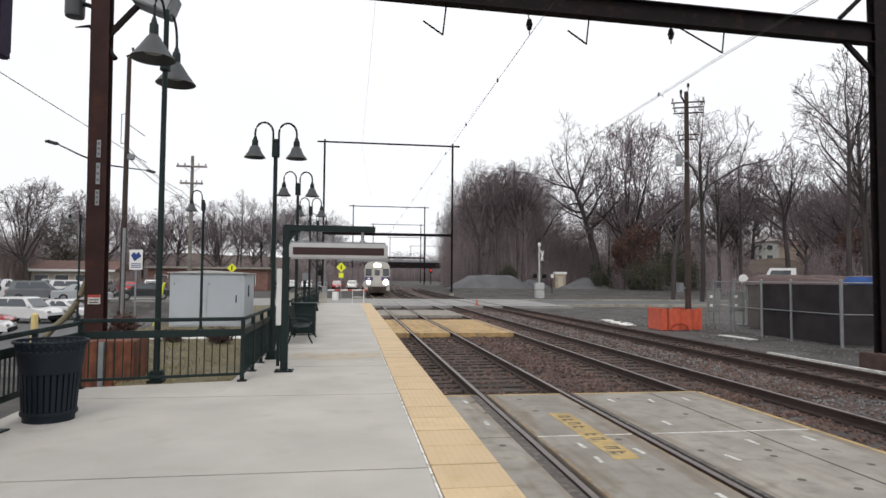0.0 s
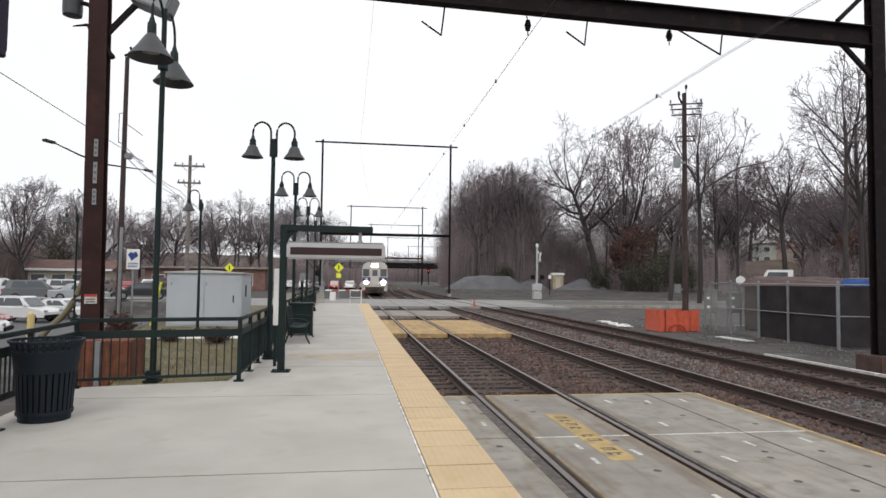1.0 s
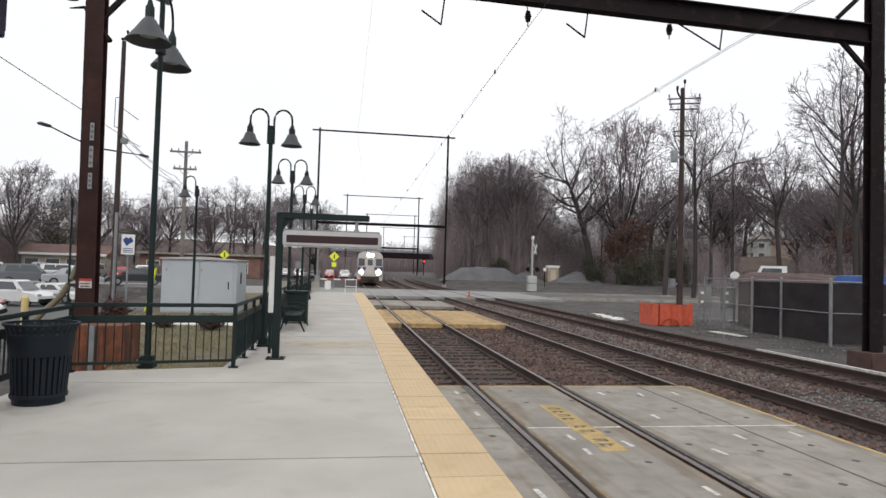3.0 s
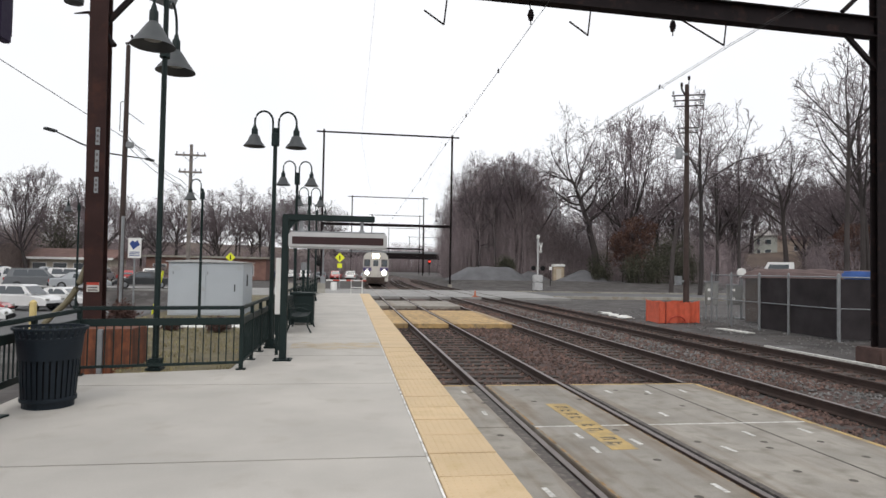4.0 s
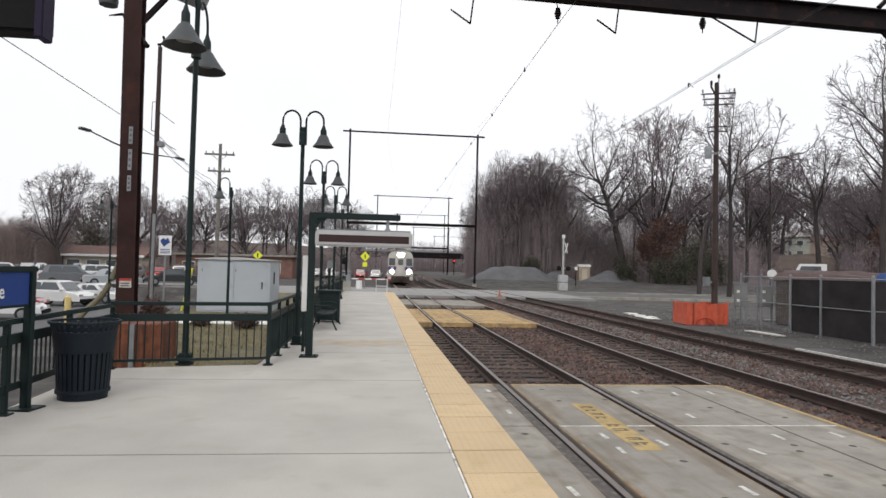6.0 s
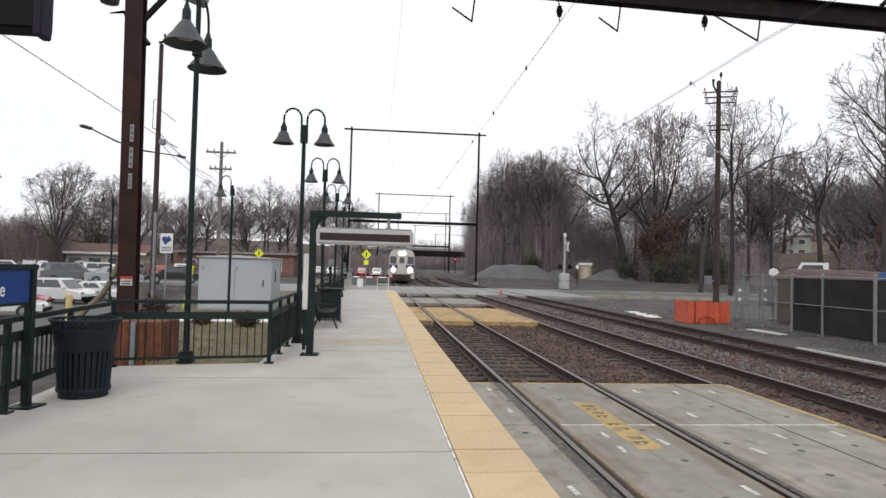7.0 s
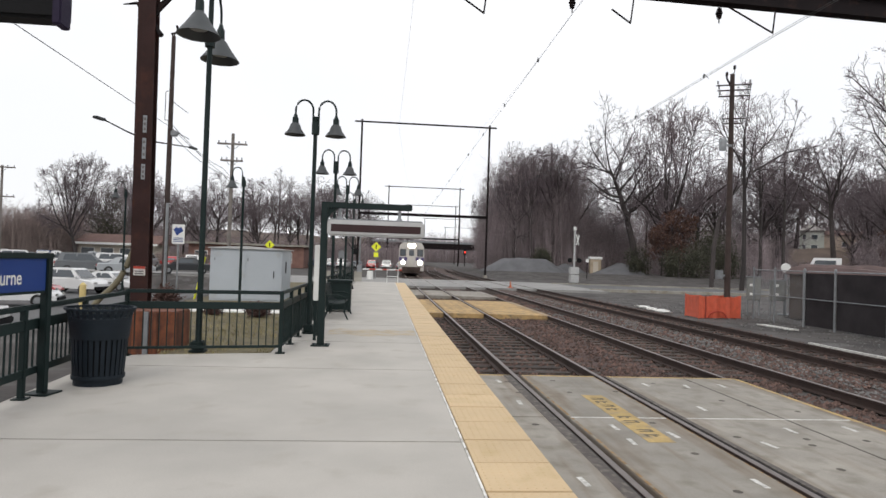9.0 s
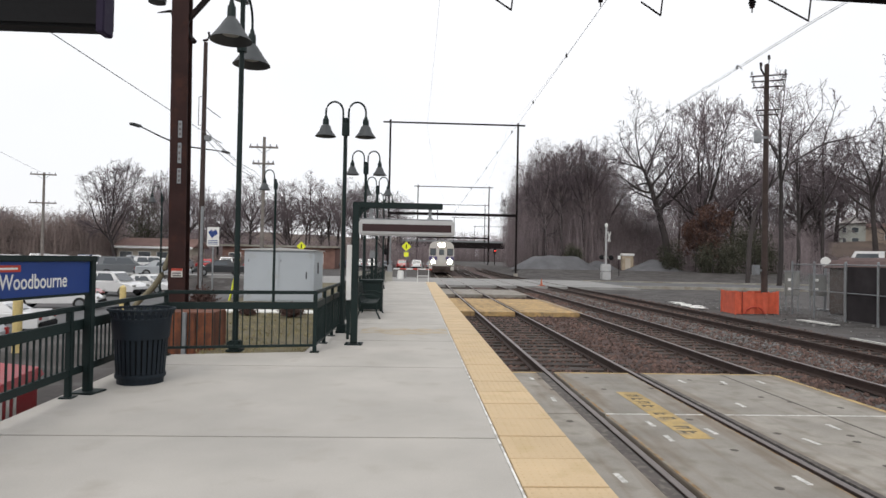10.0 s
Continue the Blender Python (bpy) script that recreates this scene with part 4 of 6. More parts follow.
# ---- wooden utility poles and street lines ----
def utility_pole(x, y, z1, label, arms, material=None, r=0.15, slim=0.06):
    ob = thing("utility_pole", pose(x, y, YARD if x > 14 else GROUND), label, "utility pole", "utility poles")
    h = z1 - GROUND
    part("pole", Geo().tube([(0, 0, -0.1), (0, 0, h * 0.5), (0, 0, h)], [r, r * 0.85, r * 0.68], 10), material or wood_pole, ob, smooth=True)
    for z, half, yaw in arms:
        arm = part("crossarm", Geo().box(-half, half, -slim, slim, -slim, slim, 0.01), material or wood_pole, ob, at=pose(0, -r, z - GROUND, 0, 0, yaw))
        for s in (-0.9, -0.45, 0.45, 0.9) if slim > 0.05 else (-0.9, 0.9):
            part("insulator", Geo().lathe([(0.015, 0.06), (0.05, 0.1), (0.035, 0.16), (0.05, 0.2), (0, 0.24)], 8), galvanised, arm, at=pose(s * half, 0, 0))
        if slim > 0.05:
            part("brace", Geo().tube([(-half * 0.5, 0, -0.05), (0, 0, -0.45), (half * 0.5, 0, -0.05)], 0.018, 4), galvanised, arm)
    return ob


up = utility_pole(16.12, 28.7, 11.1, "tall brown wooden utility pole with crossarms in the gravel yard", ((10.55, 0.78, -22), (10.3, 0.72, -22), (10.02, 0.68, -22), (8.95, 0.5, -22), (8.72, 0.45, -22)), slim=0.03)
part("top_insulator", Geo().lathe([(0.02, 0), (0.07, 0.05), (0.05, 0.12), (0.07, 0.17), (0, 0.24)], 8, (0.1, 0, 11.2 - YARD)).tube([(0, 0, 11.0 - YARD), (0.1, 0, 11.05 - YARD), (0.1, 0, 11.22 - YARD)], 0.02, 5), dark_steel, up)
part("side_insulator", Geo().lathe([(0.02, 0), (0.07, 0.05), (0.05, 0.12), (0.07, 0.17), (0, 0.24)], 8, (-0.28, 0, 10.85 - YARD)).tube([(0, 0, 10.3 - YARD), (-0.28, 0, 10.75 - YARD), (-0.28, 0, 10.87 - YARD)], 0.045, 5), dark_steel, up)
part("transformer_can", Geo().lathe([(0, 0), (0.17, 0), (0.18, 0.5), (0.12, 0.58), (0, 0.6)], 14, (-0.45, -0.1, 7.85)), galvanised, up, "pale grey transformer can", smooth=True)
part("can_bracket", Geo().box(-0.36, 0.0, -0.14, -0.06, 8.05, 8.15), galvanised, up)
part("meter_box", Geo().box(-0.56, -0.26, -0.1, 0.1, 1.75, 2.2, 0.02).box(-0.3, -0.08, -0.04, 0.04, 1.9, 2.0), galvanised, up, "small grey box on the pole")
pl1 = utility_pole(-10.0, 30, 11.55, "slender brown wooden utility pole beside the car park", (), r=0.13)
for pts in ([(0, 0, 9.0), (0.7, 0.2, 8.5)], [(0, 0, 7.7), (0.8, 0.2, 7.3)], [(-0.25, 0, 9.4), (-0.25, 0, 8.1)], [(-0.25, 0, 9.4), (0, 0, 9.45)], [(-0.25, 0, 8.1), (0, 0, 8.05)]):
    part("bracket_wire", Geo().tube(pts, 0.015, 4), dark_steel, pl1)
part("cap_insulator", Geo().tube([(-0.12, 0, 12.05), (0.08, 0, 12.1), (0.16, 0, 12.3), (0.12, 0, 12.45)], 0.055, 6).tube([(0, 0, 11.9), (0.02, 0, 12.1)], 0.02, 5), dark_steel, pl1)
part("meter_box", Geo().box(0.08, 0.36, -0.2, 0.05, 7.35, 7.6, 0.03), galvanised, pl1)
utility_pole(-10.75, 45, 9.95, "grey wooden utility pole with two crossarms", ((9.2, 1.0, 0), (8.05, 0.75, 0)), wood_grey)
utility_pole(-35.4, 62, 9.1, "pale wooden utility pole with two crossarms far across the car park", ((8.9, 1.15, 8), (6.2, 1.2, 8)), wood_grey)
utility_pole(-9.0, 78, 9.0, "grey wooden utility pole at the road", ((8.6, 1.0, 0),), wood_grey)
for dz in (0.0, 0.42):
    wire("street_wire", [(-9.9, 30, 7.45 - dz), (-11.4, 45, 7.55 - dz), (-16.5, 92, 7.7 - dz)], 0.016, "dark bundled utility cable running past the car park", 0.25, "wire", "street wires")
for z, dx in ((7.3, 0.1),):
    wire("street_wire", [(-9.3 + dx, -20, z + 0.9), (-10.0 + dx, 30, z), (-10.75 + dx, 45, z - 0.6), (-9.0 + dx, 78, z - 1.0)], 0.013, "dark utility wire along the street", 0.16, "wire", "street wires")
wire("street_wire", [(-14.5, 0, 10.5), (-35.4, 62, 9.0)], 0.012, "thin wire across the car park", 0.6, "wire", "street wires")
lamp = thing("street_lamp", pose(-13.1, 36, GROUND), "dark street lamp with two long arms", "lamp")
part("pole", Geo().tube([(0, 0, 0), (0, 0, 8.2)], [0.11, 0.07], 10), dark_steel, lamp)
for s, e in ((-1, (-1.0, -3.2, 8.5)), (1, (1.1, 3.6, 8.42))):
    part("arm", Geo().tube([(0, 0, 8.1), (e[0] * 0.5, e[1] * 0.5, 8.25), e], [0.045, 0.04, 0.03], 6), dark_steel, lamp)
    part("head", Geo().box(-0.35, 0.35, -0.13, 0.13, -0.06, 0.07, 0.04), lamp_grey, lamp, at=pose(e[0] + s * 0.1, e[1] + s * 0.3, e[2], 0, 0, 73))


# ---- equipment cabinet, signs and posts on the lawn ----
shed = thing("equipment_cabinet", pose(-5.78, 28.2, GROUND + 0.1, 0, 0, 2), "pale grey metal equipment cabinet with a shallow pitched roof", "cabinet")
part("body", Geo().box(-1.55, 1.4, -0.75, 2.6, 0, 2.2, 0.02), cabinet_grey, shed)
part("roof", Geo().prism([(-1.64, 2.2), (1.5, 2.2), (1.5, 2.24), (-0.05, 2.33), (-1.64, 2.24)], "y", -0.84, 2.7), silver_box, shed)
for x0 in (-1.4, -0.05):
    d = part("door", Geo().box(x0, x0 + 1.3, -0.775, -0.752, 0.08, 2.12, 0.006), cabinet_grey, shed)
    part("handle", Geo().box(x0 + 1.1, x0 + 1.14, -0.80, -0.776, 1.0, 1.3), dark_steel, d)
    part("hinge", Geo().box(x0 + 0.02, x0 + 0.06, -0.79, -0.776, 1.7, 1.82).box(x0 + 0.02, x0 + 0.06, -0.79, -0.776, 0.3, 0.42), galvanised, d)
part("vent", Geo().box(1.401, 1.415, 0.4, 0.75, 1.2, 1.7), dark_steel, shed)
sg = thing("parking_sign", pose(-8.5, 27, GROUND), "white and blue parking sign on a steel post", "sign")
part("post", Geo().box(-0.03, 0.03, -0.02, 0.02, 0, 3.2), galvanised, sg)
pn = part("panel", Geo().box(-0.25, 0.25, -0.035, -0.021, 2.42, 3.22, 0.004), white_paint, sg)
part("blue_patch", Geo().prism([(-0.2, 3.0), (-0.08, 3.12), (0.0, 3.05), (0.1, 3.13), (0.2, 2.95), (0.05, 2.85), (-0.05, 2.75)], "y", -0.04, -0.036), sign_blue, pn)
for k in range(3):
    part("text_bar", Geo().box(-0.19, 0.19, -0.04, -0.036, 2.5 + 0.07 * k, 2.53 + 0.07 * k), sign_blue, pn)
ob = thing("pipe_post", pose(-9.05, 27.2, GROUND), "tall pale steel conduit post", "post")
part("post", Geo().tube([(0, 0, 0), (0, 0, 4.1)], 0.06, 10), galvanised, ob)
ob = thing("guy_guard", pose(-9.3, 29.0, GROUND), "yellow plastic guard of a leaning guy wire", "guy guard")
part("guard", Geo().tube([(0.95, 0, 0), (1.35, 0, 1.9)], 0.05, 8), sign_yellow, ob)


def bush(x, y, s, material, label, seed, z=GROUND + 0.1):
    """A shrub of many short stems and small twigs."""
    rng = random.Random(seed)
    ob = thing("shrub", pose(x, y, z), label, "shrub", "shrubs")
    geo, leaf = Geo(), Geo()
    for _ in range(230):
        a, e = rng.uniform(0, 6.28), rng.uniform(0.1, 1.5)
        r = s * rng.uniform(0.55, 1.0)
        tip = Vector((math.cos(a) * math.cos(e) * r, math.sin(a) * math.cos(e) * r, math.sin(e) * r * 0.95 + 0.05))
        geo.tube([(0, 0, 0), tip * 0.5 + Vector((0, 0, 0.06 * s)), tip], [0.012, 0.009, 0.004], 3, False)
        for _ in range(4):
            p = tip * rng.uniform(0.6, 1.0)
            q = Vector((rng.uniform(-1, 1), rng.uniform(-1, 1), rng.uniform(-0.3, 1))) * 0.13 * s
            w = Vector((rng.uniform(-1, 1), rng.uniform(-1, 1), rng.uniform(-1, 1))) * 0.05 * s
            leaf.add([p, p + q + w, p + q * 1.5, p + q - w], [(0, 1, 2, 3)])
    part("twig_mass", geo, material, ob)
    part("foliage", leaf, material, ob)


bush(-5.45, 20.9, 0.42, brown_bush, "round brown leafless shrub on the lawn", 1)
bush(-3.95, 20.5, 0.52, brown_bush, "round dark brown leafless shrub on the lawn", 2)
bush(-7.9, 21.4, 0.4, brown_bush, "small brown shrub near the car park", 3)


bush(-8.7, 26.3, 0.85, brown_bush, "tangled brown shrub beside the pole", 4, GROUND - 0.08)
bush(-7.4, 30.5, 0.75, brown_bush, "tangled brown shrub on the lawn", 5)


# ---- cars ----
def paint(name, c):
    m = mat(name, c, 0.35, vary=0.05, scale=2, bump=0)
    m.node_tree.nodes["Principled BSDF"].inputs["Coat Weight"].default_value = 0.6
    return m


PAINTS = {n: paint("car_" + n, c) for n, c in dict(white=(0.68, 0.68, 0.68), silver=(0.36, 0.38, 0.4), black=(0.02, 0.022, 0.025), red=(0.35, 0.02, 0.02), blue=(0.05, 0.08, 0.16), grey=(0.13, 0.14, 0.15)).items()}
tail_red = mat("tail_lamp", (0.35, 0.01, 0.01), 0.3, vary=0.05, bump=0)


def car(x, y, yaw, colour, style, label, z=GROUND + 0.02):
    """A car: shaped body, glasshouse, panes, wheels, lamps and bumpers. Its nose points along +x."""
    ob = thing("car", pose(x, y, z, 0, 0, yaw), label, "car", "parked cars")
    tall = {"suv": 1.72, "sedan": 1.45, "pickup": 1.82}[style]
    belt = {"suv": 1.05, "sedan": 0.93, "pickup": 1.15}[style]
    low = [(-2.3, 0.35), (-2.32, 0.75), (-2.2, belt), (0.95, belt), (2.0, belt - 0.14), (2.28, belt - 0.35), (2.3, 0.35)]
    body = Geo()
    half = 0.9
    rings = []
    for w, inset in ((-half, 0.06), (-half + 0.1, 0.0), (half - 0.1, 0.0), (half, 0.06)):
        rings.append([(px * (1 - inset * 0.4), w, pz + (0.0 if pz < 0.5 else -inset)) for px, pz in low])
    n = len(low)
    for r in rings:
        body.v += r
    body.f += [(i * n + k, i * n + (k + 1) % n, (i + 1) * n + (k + 1) % n, (i + 1) * n + k) for i in range(3) for k in range(n)]
    body.f += [tuple(range(n)), tuple(range(3 * n, 4 * n))]
    b = part("body", body, PAINTS[colour], ob, smooth=False)
    back = {"suv": -2.12, "sedan": -1.55, "pickup": -0.35}[style]
    roofb = {"suv": -1.9, "sedan": -0.85, "pickup": -0.2}[style]
    cab = [(back, belt - 0.01), (roofb, tall - 0.05), (roofb + 0.2, tall), (0.25, tall), (0.45, tall - 0.05), (1.15, belt - 0.01)]
    g = Geo()
    m = len(cab)
    for w, tuck in ((-0.84, 0), (0.84, 0)):
        g.v += [(px, (w if pz < tall - 0.3 else w * 0.82), pz) for px, pz in cab]
    g.f += [(k, (k + 1) % m, m + (k + 1) % m, m + k) for k in range(m)] + [tuple(range(m)), tuple(range(m, 2 * m))]
    c = part("cabin", g, PAINTS[colour], ob)
    for s in (-1, 1):
        def side(px, pz):
            f = (pz - belt) / (tall - 0.05 - belt)
            return (px, s * (0.852 - 0.155 * max(0, min(1, f))), pz)
        z0, z1 = belt + 0.05, tall - 0.12
        for xa, xb in ((roofb + 0.28, (roofb + 0.45) / 2 - 0.04), ((roofb + 0.45) / 2 + 0.04, 0.5)):
            lean = 0.16 if xb > 0.4 else 0.0
            q = [side(xa - 0.08, z0), side(xb + lean + 0.1, z0), side(xb - lean, z1), side(xa + 0.05, z1)]
            part("side_window", Geo().add(q, [(0, 1, 2, 3)]), dark_glass, c)
    part("windscreen", Geo().add([(1.15, -0.72, belt + 0.05), (1.15, 0.72, belt + 0.05), (0.56, 0.62, tall - 0.1), (0.56, -0.62, tall - 0.1)], [(0, 1, 2, 3)]), dark_glass, c)
    part("rear_window", Geo().add([(back + 0.01, -0.68, belt + 0.06), (back + 0.01, 0.68, belt + 0.06), (roofb - 0.04, 0.6, tall - 0.12), (roofb - 0.04, -0.6, tall - 0.12)], [(0, 1, 2, 3)]), dark_glass, c)
    for px in (-1.4, 1.4):
        for s in (-1, 1):
            tyre = Geo().lathe([(0.2, -0.1), (0.31, -0.1), (0.335, -0.06), (0.335, 0.06), (0.31, 0.1), (0.2, 0.1)], 18).turned(pose(px, s * 0.83, 0.335, 90))
            wh = part("wheel", tyre, rubber, ob)
            part("rim", Geo().lathe([(0.0, 0.09), (0.08, 0.1), (0.19, 0.08), (0.21, 0.1), (0.21, -0.08), (0, -0.08)], 16).turned(pose(px, s * 0.83, 0.335, -90 * s)), galvanised, wh)
    for s in (-1, 1):
        part("headlight", Geo().box(2.2, 2.3, s * 0.72 - 0.15, s * 0.72 + 0.15, belt - 0.36, belt - 0.22, 0.02), lamp_white, ob)
        part("tail_light", Geo().box(-2.34, -2.26, s * 0.74 - 0.1, s * 0.74 + 0.1, belt - 0.3, belt - 0.08, 0.02), tail_red, ob)
        part("mirror", Geo().box(0.85, 1.0, s * 0.97 - 0.09, s * 0.97 + 0.09, belt, belt + 0.14, 0.02), PAINTS[colour], ob)
    part("front_bumper", Geo().box(2.2, 2.36, -0.86, 0.86, 0.3, 0.52, 0.04), black_paint, ob)
    part("rear_bumper", Geo().box(-2.4, -2.24, -0.86, 0.86, 0.3, 0.55, 0.04), black_paint, ob)
    part("number_plate", Geo().box(-2.41, -2.401, -0.16, 0.16, 0.58, 0.7), white_paint, ob)
    return ob


# ---- the yard, crossing equipment ----
def chain_link(length, height, step=0.085):
    """Woven wire mesh of a fence bay in the local xz plane."""
    g = Geo()
    n = int((length + height) / step)
    for i in range(n):
        s = i * step
        for flip in (0, 1):
            x0, z0 = max(0, s - height), min(s, height)
            x1, z1 = min(s, length), max(0, s - length)
            if flip:
                x0, x1 = length - x0, length - x1
            g.tube([(x0, 0.004 * flip, z0), (x1, 0.004 * flip, z1)], 0.0022, 3, False)
    return g


yard = thing("chain_link_fence", pose(17.2, 28.3, YARD, 0, 0, -90), "galvanised chain-link fence, partly covered with dark screen cloth", "fence")
bays = [(0, 1.6, False), (1.6, 3.6, False), (3.6, 5.4, True), (5.4, 8.0, True)]
for x in (0, 1.6, 3.6, 5.4, 8.0):
    part("post", Geo().tube([(x, 0, -0.05), (x, 0, 2.35)], 0.045 if x not in (3.6, 8.0) else 0.06, 10).lathe([(0.05, 0), (0.03, 0.05), (0, 0.06)], 10, (x, 0, 2.35)), galvanised, yard, smooth=True)
for a, b, dark in bays:
    part("top_rail", Geo().tube([(a, 0, 2.27), (b, 0, 2.27)], 0.025, 8), galvanised, yard)
    part("mid_rail", Geo().tube([(a, -0.02, 1.15), (b, -0.02, 1.15)], 0.02, 8), galvanised, yard)
    if not dark:
        part("wire_mesh", chain_link(b - a, 2.2).turned(pose(a, 0.02, 0.05)), galvanised, yard)
    if dark:
        part("screen", Geo().box(a + 0.05, b - 0.05, 0.03, 0.036, 0.06, 2.2), screen_cloth, yard, "dark woven screen cloth")
yard2 = thing("chain_link_fence", pose(17.2, 20.3, YARD, 0, 0, -14), "galvanised chain-link fence covered with dark screen cloth", "fence")
for x in (2.6, 5.2):
    part("post", Geo().tube([(x, 0, -0.05), (x, 0, 2.35)], 0.045, 10), galvanised, yard2, smooth=True)
for a, b in ((0.05, 2.6), (2.6, 5.2)):
    part("top_rail", Geo().tube([(a, 0, 2.27), (b, 0, 2.27)], 0.025, 8), galvanised, yard2)
    part("mid_rail", Geo().tube([(a, 0.02, 1.15), (b, 0.02, 1.15)], 0.02, 8), galvanised, yard2)
    part("screen", Geo().box(a + 0.03, b - 0.03, 0.03, 0.036, 0.06, 2.2), screen_cloth, yard2, "dark woven screen cloth")

# stored material behind the fence
stack = thing("covered_stack", pose(22.0, 26.5, YARD, 0, 0, -60), "long stack of timber under a brown tarpaulin behind the fence", "stack")
part("timber", Geo().box(-3.4, 3.4, -1.1, 1.1, 0, 2.2, 0.03), sleeper_mat, stack)
tarp = Geo()
for i in range(29):
    for j in range(9):
        u, v = -3.6 + 0.257 * i, -1.25 + 0.3125 * j
        drop = 0.35 if j in (0, 8) or i in (0, 28) else 0.0
        tarp.v.append((u, v, 2.36 - drop + 0.05 * math.sin(u * 24) + 0.1 * noise.noise((u * 0.9, v * 1.3, 2)) + (0.22 if 2 < j < 6 else 0.05)))
tarp.f = [(i * 9 + j, i * 9 + j + 1, i * 9 + j + 10, i * 9 + j + 9) for i in range(28) for j in range(8)]
part("tarpaulin", tarp, mat("brown_tarpaulin", (0.1, 0.066, 0.062), 0.75, vary=0.35, scale=3), stack, "sagging brown tarpaulin")
stack = thing("covered_stack", pose(21.1, 22.9, YARD, 0, 0, -60), "pile under a blue tarpaulin behind the fence", "stack")
part("timber", Geo().box(-0.9, 0.9, -0.7, 0.7, 0, 2.3, 0.03), sleeper_mat, stack)
part("tarpaulin", Geo().box(-1.0, 1.0, -0.8, 0.8, 2.2, 2.52, 0.08), mat("blue_tarpaulin", (0.05, 0.12, 0.36), 0.6, vary=0.3, scale=3), stack, "blue tarpaulin")
ob = thing("cable_reel", pose(20.55, 31.0, YARD, 0, 0, -20), "white cable reel on a stand behind the fence", "cable reel")
part("stand", Geo().tube([(0, 0, 0), (0, 0, 2.4)], 0.06, 8).box(-0.3, 0.3, -0.3, 0.3, 0, 0.05), galvanised, ob)
part("disc", Geo().lathe([(0, -0.06), (0.22, -0.06), (0.24, 0), (0.22, 0.06), (0, 0.06)], 20).turned(pose(0, 0, 2.42, 90)), white_paint, ob)
truck = thing("utility_truck", pose(36.4, 50.0, GROUND, 0, 0, 145), "white utility truck parked in the yard", "truck")
truck.scale = (1.3, 1.3, 1.35)
part("cab", Geo().prism([(-1.0, 0.6), (-1.0, 2.45), (0.5, 2.45), (0.95, 1.6), (1.8, 1.45), (1.85, 0.6)], "y", -1.0, 1.0), PAINTS["white"], truck)
part("bed", Geo().box(-4.2, -1.1, -1.05, 1.05, 0.7, 1.9, 0.04), PAINTS["white"], truck)
part("windscreen", Geo().add([(0.93, -0.85, 1.66), (0.93, 0.85, 1.66), (0.55, 0.8, 2.38), (0.55, -0.8, 2.38)], [(0, 1, 2, 3)]), dark_glass, truck)
for s in (-1, 1):
    part("side_window", Geo().add([(-0.7, s * 1.004, 1.6), (0.7, s * 1.004, 1.6), (0.4, s * 1.004, 2.3), (-0.7, s * 1.004, 2.3)], [(0, 1, 2, 3)]), dark_glass, truck)
    for px in (-3.2, 1.1):
        wh = part("wheel", Geo().lathe([(0.22, -0.13), (0.42, -0.13), (0.45, 0), (0.42, 0.13), (0.22, 0.13)], 18).turned(pose(px, s * 0.92, 0.45, 90)), rubber, truck)
        part("rim", Geo().lathe([(0, 0.1), (0.23, 0.06), (0.23, -0.06), (0, -0.1)], 14).turned(pose(px, s * 0.92, 0.45, 90)), galvanised, wh)
cabinet_dull = mat("cabinet_dull", (0.19, 0.19, 0.18), 0.6, vary=0.2)
for x, y, w, h in ((18.35, 30.2, 0.62, 1.15), (19.75, 30.4, 0.7, 1.0), (20.9, 30.9, 0.4, 1.1)):
    meter = thing("meter_cabinet", pose(x, y, YARD, 0, 0, -25), "grey electrical cabinet with white labels on a steel stand", "cabinet", "meter cabinets")
    part("body", Geo().box(-w / 2, w / 2, -0.18, 0.18, 0.75, 0.75 + h, 0.02), cabinet_dull, meter)
    part("door", Geo().box(-w / 2 + 0.04, w / 2 - 0.04, -0.195, -0.182, 0.8, 0.7 + h, 0.006), cabinet_dull, meter)
    part("roof", Geo().box(-w / 2 - 0.04, w / 2 + 0.04, -0.23, 0.22, 0.75 + h, 0.8 + h, 0.01), galvanised, meter)
    for s in (-1, 1):
        part("leg", Geo().box(s * (w / 2 - 0.05) - 0.03, s * (w / 2 - 0.05) + 0.03, -0.03, 0.03, 0, 0.76), galvanised, meter)
    for z in (1.0, 1.45):
        part("label_plate", Geo().box(-0.2, 0.02, -0.202, -0.196, z, z + 0.13), white_paint, meter)

